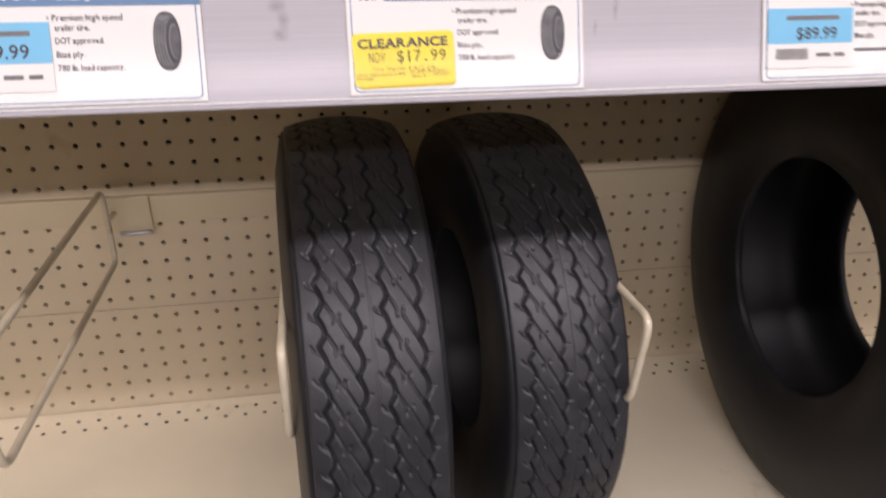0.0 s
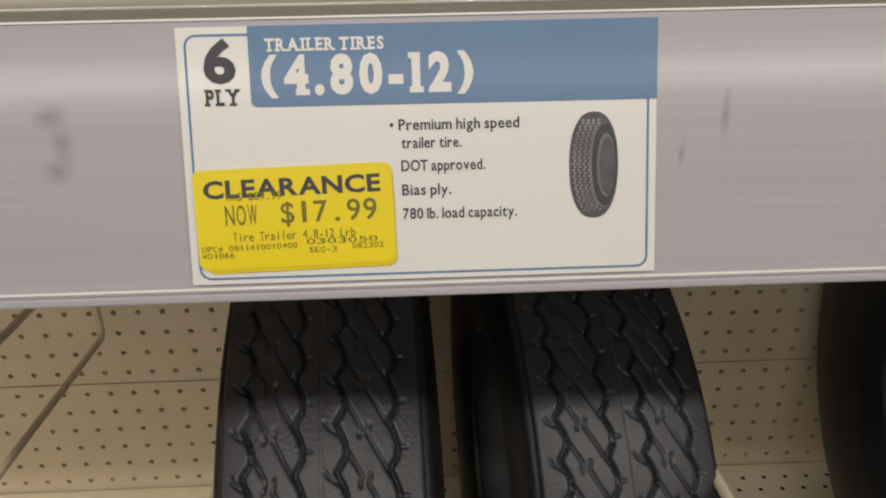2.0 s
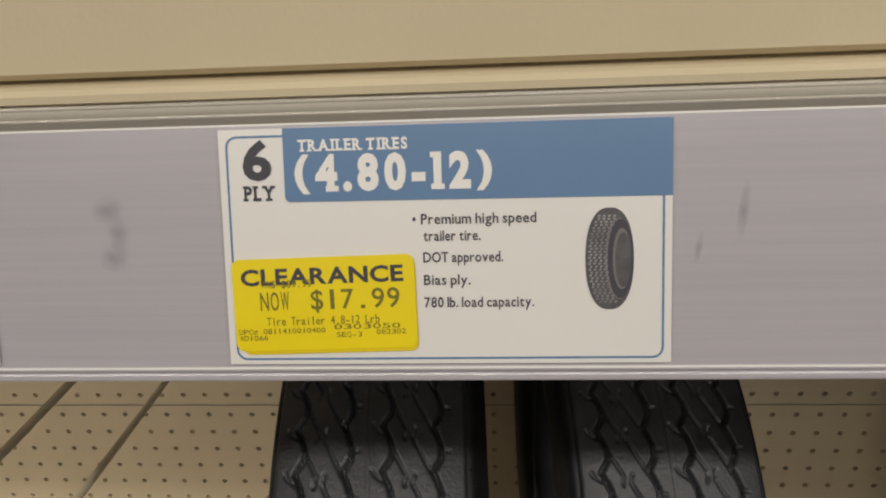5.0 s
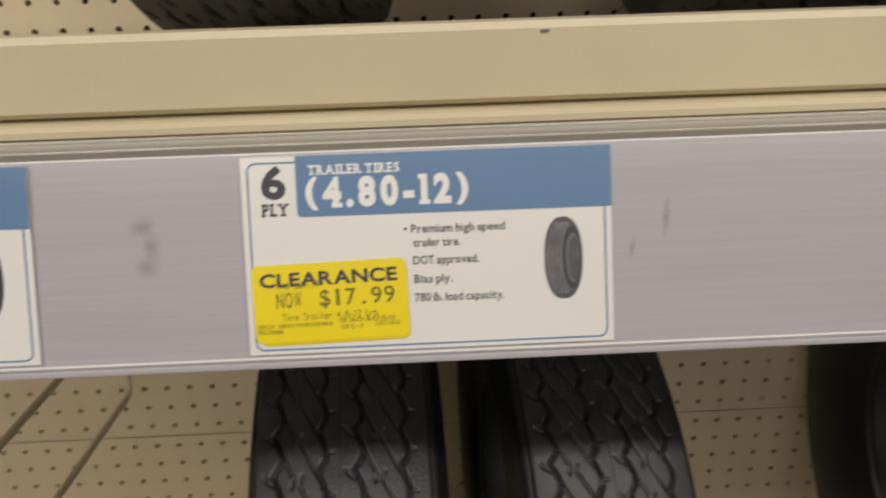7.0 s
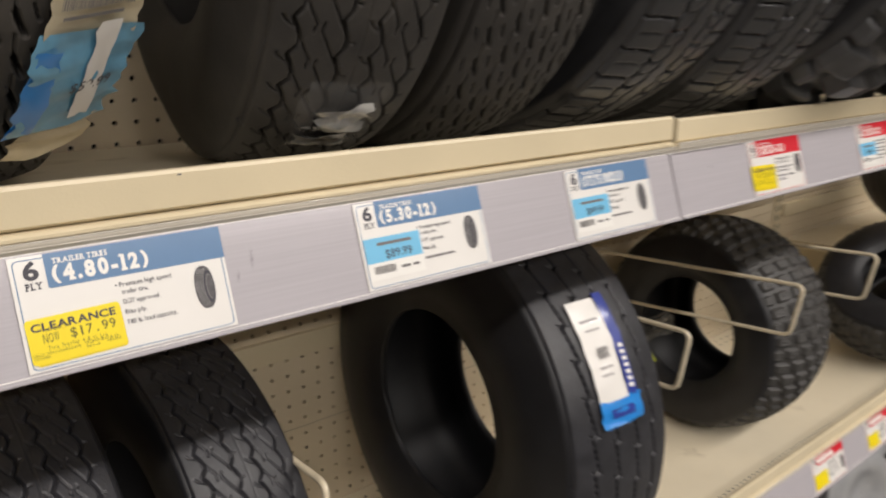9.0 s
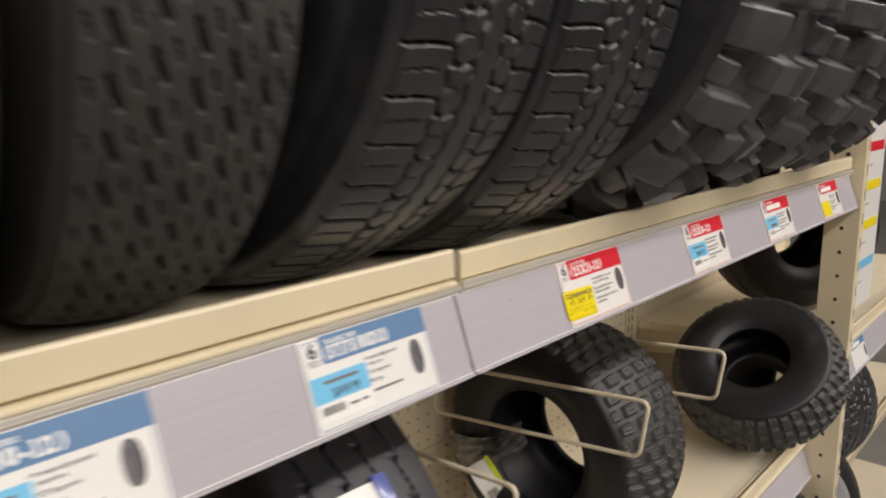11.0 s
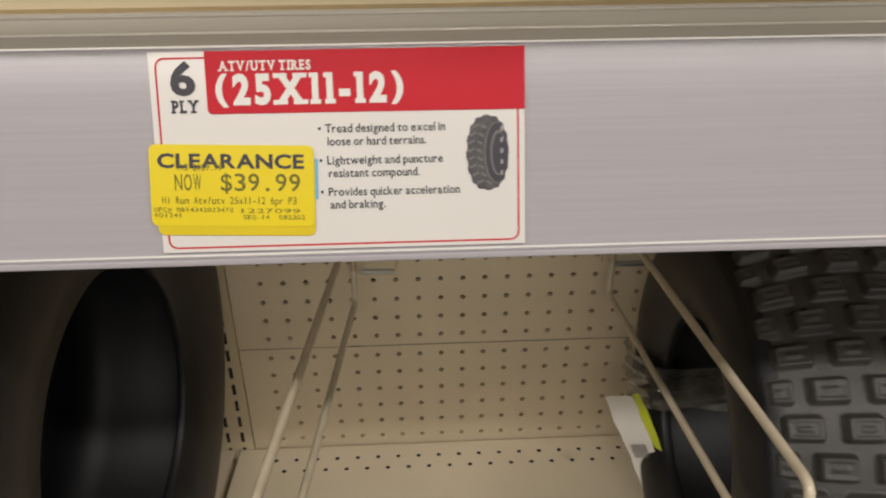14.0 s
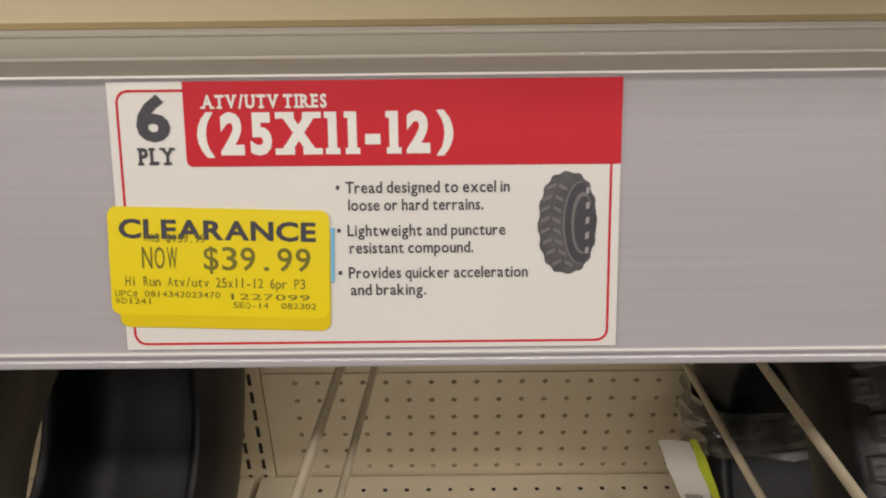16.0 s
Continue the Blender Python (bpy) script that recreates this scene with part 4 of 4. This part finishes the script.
BIAS = "black narrow trailer tyre with zigzag ribbed tread standing on its tread"
tyre("trailer_tyre", 0.003, 0.240, on_lo(0.240, 0.222), 0.222, 0.119, 0.103, 0.098, "trailer", yaw=2.5, label=BIAS, spin=3)
tyre("trailer_tyre", 0.153, 0.277, on_lo(0.277, 0.217), 0.217, 0.108, 0.103, 0.096, "trailer", yaw=4, label=BIAS, spin=31)
T3, T3_TURN = tyre("trailer_tyre", 0.542, 0.240, on_lo(0.240, 0.260), 0.260, 0.172, 0.124, 0.142, "straight", yaw=-3, label="wide black trailer tyre with white and blue label", nhair=30)
T4, T4_TURN = tyre("knobby_tyre", 1.169, 0.272, on_lo(0.272, 0.200), 0.200, 0.196, 0.096, 0.176, "knob", c=0.020, yaw=-2.5, label="black off-road tyre with square knobs and a torn film wrap", nhair=60)
tyre("knobby_tyre", 1.606, 0.140, 0.767, 0.178, 0.138, 0.072, 0.124, "knob", c=0.024, yaw=3, lean=49, label="small round-shouldered black off-road tyre leaning back", nhair=20)

# ---- tyres on the upper shelf ----
U0, U0_TURN = tyre("trailer_tyre", -0.012, 0.222, on_hi(0.222, 0.275), 0.275, 0.135, 0.152, 0.105, "stagger", yaw=4, label="black trailer tyre with a torn cream and blue paper wrap", dusty=True, nhair=20)
U1, U1_TURN = tyre("trailer_tyre", 0.224, 0.168, on_hi(0.168, 0.262), 0.262, 0.146, 0.150, 0.114, "trailer", yaw=-8, label="dusty black trailer tyre with a white hanging tag", dusty=True, nhair=120)
tyre("trailer_tyre", 0.368, 0.172, on_hi(0.172, 0.252), 0.252, 0.134, 0.148, 0.108, "stagger", yaw=-6, label="dusty black trailer tyre with staggered tread grooves", dusty=True, nhair=90)
ROAD = "black radial trailer tyre with blocky shoulder tread"
tyre("radial_tyre", 0.512, 0.172, on_hi(0.172, 0.275), 0.275, 0.166, 0.158, 0.138, "road", yaw=3, label=ROAD, ribs=4, nhair=70)
tyre("radial_tyre", 0.704, 0.172, on_hi(0.172, 0.280) - SAG, 0.280, 0.170, 0.158, 0.142, "road", yaw=-4.5, label=ROAD, ribs=4, spin=6, nhair=70)
MUD = "large black off-road tyre with deep angled mud lugs"
tyre("mud_tyre", 0.938, 0.126, on_hi(0.126, 0.298) - SAG, 0.298, 0.252, 0.152, 0.232, "mud", c=0.03, label=MUD, nhair=60)
tyre("mud_tyre", 1.222, 0.126, on_hi(0.126, 0.298) - SAG, 0.298, 0.252, 0.152, 0.232, "mud", c=0.03, label=MUD, spin=9, nhair=60)
tyre("mud_tyre", 1.49, 0.126, on_hi(0.126, 0.298) - SAG, 0.298, 0.252, 0.152, 0.232, "mud", c=0.03, label=MUD, spin=4, nhair=60)


# ---- labels and wraps that cling to tyres ----
def wrap_onto(ob, R, tw, c, x0, base, off, skew=0.0, squeeze=1.0):
    """Bends a flat piece (x across, y up, z out) round a tyre's tread; base: angle of its lower edge."""
    n = len(ob.data.vertices)
    co = np.empty(n * 3)
    ob.data.vertices.foreach_get("co", co)
    co = co.reshape(-1, 3)
    out = np.empty_like(co)
    for i, (u, v, w) in enumerate(co):
        th = base - v * squeeze / R
        x = x0 + u + skew * v
        r = crown(R, tw, x, c) + off + w
        out[i] = (x, r * math.cos(th), r * math.sin(th))
    ob.data.vertices.foreach_set("co", out.ravel())
    ob.data.update()


def grid(name, x0, x1, y0, y1, z, material, parent, nu=6, nv=16, wave=0.0, seed=1, ragged=0.0, label=""):
    """A limp sheet, with ripples and torn edges if asked."""
    rnd = random.Random(seed)
    ph = [rnd.uniform(0, 6) for _ in range(4)]
    verts, faces = [], []
    tear = [[rnd.uniform(-1, 1) * ragged for _ in range(nv + 1)] for _ in (0, 1)]
    for j in range(nv + 1):
        for i in range(nu + 1):
            u, v = i / nu, j / nv
            xa, xb = x0 + tear[0][j], x1 + tear[1][j]
            verts.append((xa + (xb - xa) * u, y0 + (y1 - y0) * v, z + wave * (math.sin(9 * v + ph[0] + 3 * u) + 0.6 * math.sin(23 * v + ph[1] - 5 * u) + 0.4 * math.sin(11 * u + ph[2]))))
    for j in range(nv):
        for i in range(nu):
            q = j * (nu + 1) + i
            faces.append([q, q + 1, q + nu + 2, q + nu + 1])
    return raw(name, verts, faces, material, parent, smooth=True, label=label)


def tag_group(name, turn, tyre_ob, label, category="label"):
    """A label on a tyre is a thing of its own that clings to it."""
    return tagged(empty(name, tyre_ob.matrix_basis @ turn), label, category)


# white hanging tag on the dusty trailer tyre
def hanging_tag():
    R, tw, c, w, h = 0.262, 0.114, 0.008, 0.058, 0.165
    tag = tag_group("hanging_tag", U1_TURN, U1, "white printed tyre tag with red band and light blue price band", "tag")
    made = [grid("tag_sheet", 0, w, 0, h, 0.0, PAPER, tag, 4, 18, 0.0004)]
    for xa, xb, ya, yb in ((0.002, 0.0026, 0.002, h - 0.002), (w - 0.0026, w - 0.002, 0.002, h - 0.002), (0.002, w - 0.002, 0.002, 0.0026)):
        made.append(grid("border", xa, xb, ya, yb, 0.0006, INK_MID, tag, 1, 14))
    made.append(grid("blue_band", 0.003, w - 0.003, 0.028, 0.048, 0.0007, SKY, tag, 4, 4))
    made.append(grid("red_band", 0.006, w - 0.014, 0.136, 0.150, 0.0007, RED, tag, 4, 3))
    made.append(lettering("print", "TIRES", w * 0.55, 0.127, 0.006, w * 0.30, 0.0009, INK, tag, 0.02))
    made.append(lettering("print", "DM452C-5CTSC", w * 0.14, 0.103, 0.0075, w * 0.74, 0.0009, INK, tag, 0.01))
    made.append(lettering("print", "Trailer Tire/Wheel", w * 0.18, 0.085, 0.0075, w * 0.64, 0.0009, INK, tag, 0.01))
    made.append(lettering("print", "5.30-12 LRC Tire", w * 0.20, 0.066, 0.0055, w * 0.66, 0.0009, INK, tag, 0.01))
    made.append(bars("print", [(w * 0.12, 0.056, w * 0.7, 0.003)], INK_MID, tag, 0.0009))
    made.append(lettering("price", "$89.99", w * 0.28, 0.031, 0.008, w * 0.48, 0.0009, INK, tag, 0.01))
    made.append(barcode(tag, w * 0.12, 0.015, w * 0.4, 0.009, 0.0009, 11))
    for ob in made:
        wrap_onto(ob, R, tw, c, -0.052, radians(206.5), 0.004, 0.0, 0.76)
    film = [grid("film_patch", 0, 0.060, 0, 0.075, 0.0, FILM, tag, 8, 12, 0.0010, 4, 0.003, "crumpled clear film scrap"),
            # film again, in a paler colour that carries its highlights
            grid("film_scrap", 0.004, 0.046, 0.000, 0.018, 0.0012, SCRAP, tag, 8, 6, 0.0016, 5, 0.004),
            grid("film_scrap", 0.014, 0.050, 0.024, 0.052, 0.0012, SCRAP, tag, 8, 8, 0.0020, 6, 0.006)]
    for ob in film:
        wrap_onto(ob, R, tw, c, -0.028, radians(241), 0.003)


hanging_tag()


# torn cream wrapper on the neighbouring tyre
def torn_wrap():
    R, tw, c = 0.275, 0.105, 0.008
    t = tag_group("paper_wrap", U0_TURN, U0, "torn cream and blue paper wrapper under loose clear film", "wrapper")
    w = 0.05
    made = [grid("paper", 0, w, 0.02, 0.150, 0.001, CREAM, t, 8, 22, 0.0014, 3, 0.0016),
            grid("blue_end", -0.002, w + 0.004, -0.03, 0.045, 0.0022, DULLBLUE, t, 8, 14, 0.0012, 8, 0.003),
            grid("deep_blue_edge", -0.003, 0.012, -0.03, 0.035, 0.0034, TAGBLUE, t, 3, 10, 0.0008, 9, 0.002),
            grid("price_strip_paper", 0.028, 0.040, -0.02, 0.05, 0.0040, PAPER, t, 3, 10, 0.0008, 10, 0.001),
            grid("tan_end", 0.004, w, -0.06, -0.028, 0.0016, CREAM, t, 6, 8, 0.0014, 14, 0.004),
            grid("film", -0.012, w + 0.012, 0.12, 0.36, 0.006, FILM, t, 10, 34, 0.0030, 12, 0.004)]
    made.append(barcode(t, 0.004, 0.060, 0.040, 0.016, 0.0044, 21))
    made.append(bars("print", [(0.006, 0.054, 0.034, 0.0022), (0.012, 0.083, 0.026, 0.0022), (0.016, 0.092, 0.020, 0.0024), (0.018, 0.101, 0.016, 0.0024), (0.016, 0.110, 0.020, 0.0028)], INK_MID, t, 0.0044))
    made.append(lettering("print", "RUN", 0.024, 0.119, 0.0062, 0.020, 0.0044, INK, t, 0.02))
    made.append(lettering("print", "ILER", 0.014, 0.132, 0.0062, 0.024, 0.0044, INK, t, 0.02))
    made.append(lettering("price", "$59.99", 0.022, 0.004, 0.007, 0.024, 0.0046, INK, t))
    for ob in made:
        wrap_onto(ob, R, tw, c, 0.020, radians(226), 0.004, 0.16)


torn_wrap()


# white and blue label on the turned trailer tyre
def blue_label():
    R, tw, c, w, h = 0.260, 0.142, 0.008, 0.052, 0.135
    t = tag_group("tyre_label", T3_TURN, T3, "white and blue glossy paper label stuck to the tread", "label")
    made = [grid("paper", 0, 0.036, 0.026, h, 0.0, PAPER, t, 6, 18, 0.0006, 2, 0.0006), grid("navy_band", 0.036, 0.049, 0.026, h + 0.004, 0.0002, NAVY, t, 3, 18, 0.0006, 2, 0.0006, "navy blue side band"),
            grid("blue_end", 0, w, 0, 0.028, 0.0006, TAGBLUE, t, 6, 6, 0.0010, 3, 0.001, "bright blue end"), grid("blue_mark", 0.012, 0.040, 0.008, 0.018, 0.0016, NAVY, t, 5, 3, 0.0008, 5, 0.001)]
    made.append(barcode(t, 0.012, 0.070, 0.014, 0.012, 0.0014, 31))
    for row in ((0.006, 0.110, 0.022, 0.003), (0.008, 0.100, 0.018, 0.002), (0.010, 0.060, 0.016, 0.002), (0.010, 0.052, 0.014, 0.002)):
        made.append(bars("print", [row], INK_LIGHT, t, 0.0014))
    for k in range(7):
        made.append(bars("print", [(0.0395, 0.034 + k * 0.007, 0.006, 0.004)], WHITE_INK, t, 0.0014))
    for ob in made:
        ob.data.transform(Matrix.Diagonal((1.14, 1, 1, 1)))
        wrap_onto(ob, R, tw, c, -0.034, radians(164.5), 0.003)


blue_label()


# film and tag round the knobby tyre's bead
def bead_tag():
    t = tagged(empty("bead_tag", T4.matrix_basis @ T4_TURN), "white, lime and red paper tag hanging from crumpled clear film", "tag")
    x = -0.113
    lean = pose(x, 0.086, -0.050, 0, 0, 0) @ pose(0, 0, 0, 90, 0, -38) @ pose(0, 0, 0, 0, 0, 30)
    for ob in (grid("tag_sheet", -0.024, 0.010, -0.095, 0.012, 0.004, PAPER, t, 4, 12, 0.0012, 3), grid("lime_band", 0.0102, 0.019, -0.095, 0.014, 0.0046, LIME, t, 2, 12, 0.0012, 3, 0, "lime green band"),
               grid("red_end", -0.024, 0.019, -0.132, -0.095, 0.0052, RED, t, 4, 6, 0.002, 5, 0, "red end with dark print"), grid("dark_mark", -0.008, 0.010, -0.122, -0.106, 0.0075, INK, t, 3, 3, 0.001, 5),
               barcode(t, -0.016, -0.06, 0.018, 0.016, 0.0068, 41)):
        ob.matrix_basis = lean
    # film band through the hole
    verts, faces = [], []
    rnd = random.Random(5)
    path = [(-0.098, 0.172), (-0.103, 0.158), (-0.104, 0.140), (-0.101, 0.120), (-0.092, 0.098), (-0.080, 0.092), (-0.050, 0.090), (-0.020, 0.092), (0.010, 0.095)]
    na = 9
    for i, (px, pr) in enumerate(path):
        for k in range(na):
            a = radians(342) + (k - na / 2) * 0.06
            j = rnd.uniform(-0.004, 0.004)
            verts.append((px + j - 0.002, (pr + rnd.uniform(-0.004, 0.004)) * math.cos(a), (pr + j) * math.sin(a)))
    for i in range(len(path) - 1):
        for k in range(na - 1):
            q = i * na + k
            faces.append([q, q + 1, q + na + 1, q + na])
    raw("film_band", verts, faces, FOIL, t, label="crumpled shiny clear film")


bead_tag()


# ---- end post with punched holes ----
def end_post():
    p = tagged(empty("end_post", pose(X_C + 0.003, 0, 0)), "beige punched steel post hanging at the shelf's end", "post")
    z0, z1 = 0.56, 1.455
    prof = [(0.0, -0.004), (0.0, 0.062), (0.003, 0.062), (0.003, -0.001), (0.030, -0.001), (0.030, 0.03), (0.033, 0.03), (0.033, -0.004)]
    n = len(prof)
    verts = [(x, y, z0 - (0.012 if x > 0.02 else 0)) for x, y in prof] + [(x, y, z1) for x, y in prof]
    faces = [[i, (i + 1) % n, n + (i + 1) % n, n + i] for i in range(n)] + [list(range(n)), list(range(n, 2 * n))]
    raw("channel", verts, faces, BEIGE, p)
    hv, hf, sv, sf = [], [], [], []
    z = z0 + 0.03
    while z < z1 - 0.02:
        i = len(hv)
        for k in range(8):
            hv.append((-0.0006, 0.028 + 0.0042 * math.cos(k * math.pi / 4), z + 0.0042 * math.sin(k * math.pi / 4)))
        hf.append(list(range(i, i + 8))[::-1])
        i = len(sv)
        sv += [(0.019, -0.0046, z + 0.008), (0.023, -0.0046, z + 0.008), (0.023, -0.0046, z + 0.030), (0.019, -0.0046, z + 0.030)]
        sf.append([i, i + 1, i + 2, i + 3])
        z += 0.0508
    raw("punched_hole", hv, hf, HOLE, p)["kind"] = "stuff"
    raw("slot", sv, sf, HOLE, p)["kind"] = "stuff"


end_post()


# ---- bay beyond the post ----
shelf(X_C + 0.04, X_C + BAY, 0.02, 0.955, "beige steel shelf in the bay beyond the post")
price_strip(X_C + 0.045, X_C + BAY, 0.002, 0.955 - DECK_HI, "lavender-grey plastic price rail beyond the post")
shelf(X_C + 0.04, X_C + BAY, 0.05, 0.56, "low beige steel shelf in the bay beyond the post")


def sign_board(x0, x1, y, z0, z1):
    b = tagged(empty("sign_board", pose(x0, y, z0, 90, 0, 0)), "white hanging card with red, yellow and blue printed bands", "sign")
    w, h = x1 - x0, z1 - z0
    sheet("card", rect(0, w, 0, h), 0, PAPER, b, 0.003)
    for k, (m, v) in enumerate(((GREEN, 0.93), (RED, 0.76), (YELLOW, 0.575), (YELLOW, 0.385), (SKY, 0.19))):
        sheet("band", rect(w * 0.04, w * 0.94, h * v, h * (v + 0.045)), 0.001, m, b, 0.0006)
        bars("print", [(w * 0.08, h * (v - 0.05 - 0.018 * q), w * (0.35, 0.5, 0.3)[q], h * 0.008) for q in range(3)], INK_LIGHT, b, 0.0012)
    sheet("band", rect(0, w, h * 0.97, h), 0.001, RED, b, 0.0006)


sign_board(X_C + 0.075, X_C + 0.33, 0.03, 0.985, 1.46)
price_card(X_C + 0.13, None, None, BLUE, (), "white and blue price card beyond the post", None, dy=0.002, dz=0.955 - DECK_HI)
tyre("smooth_tyre", 2.19, 0.24, deck_z(0.24, 0.02, 0.955), 0.21, 0.21, 0.09, 0.18, "straight", c=0.02, yaw=48, label="black tyre with smooth shoulders on the far shelf", nhair=0)
tyre("road_tyre", 2.06, 0.165, deck_z(0.165, 0.05, 0.56), 0.180, 0.22, 0.095, 0.19, "road", c=0.012, yaw=-14, label="black tyre with blocky tread on the low far shelf", nhair=0)


# ---- wheel on the base deck ----
def wheel(x, y, z, R, w, rim, yaw, lean):
    t, turn = tyre("wheel", x, y, z, R, w, rim, w * 0.8, "road", yaw=yaw, lean=lean, label="black tyre on a silver steel rim with round vents", nhair=0, group="wheels under the shelf")
    seg = 64
    prof = [(-w * 0.42, rim + 0.012), (-w * 0.46, rim + 0.010), (-w * 0.44, rim - 0.004), (-w * 0.30, rim - 0.010), (-w * 0.28, rim - 0.022), (-w * 0.12, rim - 0.030), (-w * 0.10, rim * 0.72), (-w * 0.20, rim * 0.55), (-w * 0.22, rim * 0.34), (-w * 0.10, rim * 0.30), (-w * 0.10, 0.001)]
    n = len(prof)
    verts, faces = [], []
    for k in range(seg):
        a = 2 * math.pi * k / seg
        verts += [(px, pr * math.cos(a), pr * math.sin(a)) for px, pr in prof]
    faces = [[k * n + i, k * n + i + 1, ((k + 1) % seg) * n + i + 1, ((k + 1) % seg) * n + i] for k in range(seg) for i in range(n - 1)]
    r = raw("rim", verts, faces, RIM, t, smooth=True, label="bright silver painted steel rim")
    r.matrix_basis = turn
    for q in range(8):
        a = 2 * math.pi * q / 8
        cy, cz = rim * 0.64 * math.cos(a), rim * 0.64 * math.sin(a)
        hv = [(-w * 0.165 - 0.002, cy + 0.011 * math.cos(k * math.pi / 5) * 1.2, cz + 0.011 * math.sin(k * math.pi / 5)) for k in range(10)]
        v = raw("vent", hv, [list(range(10))], HOLE, r)
    return t


wheel(1.60, 0.06, 0.165, 0.265, 0.16, 0.165, 74, 14)
wheel(1.99, 0.10, 0.165, 0.235, 0.15, 0.165, 70, 10)
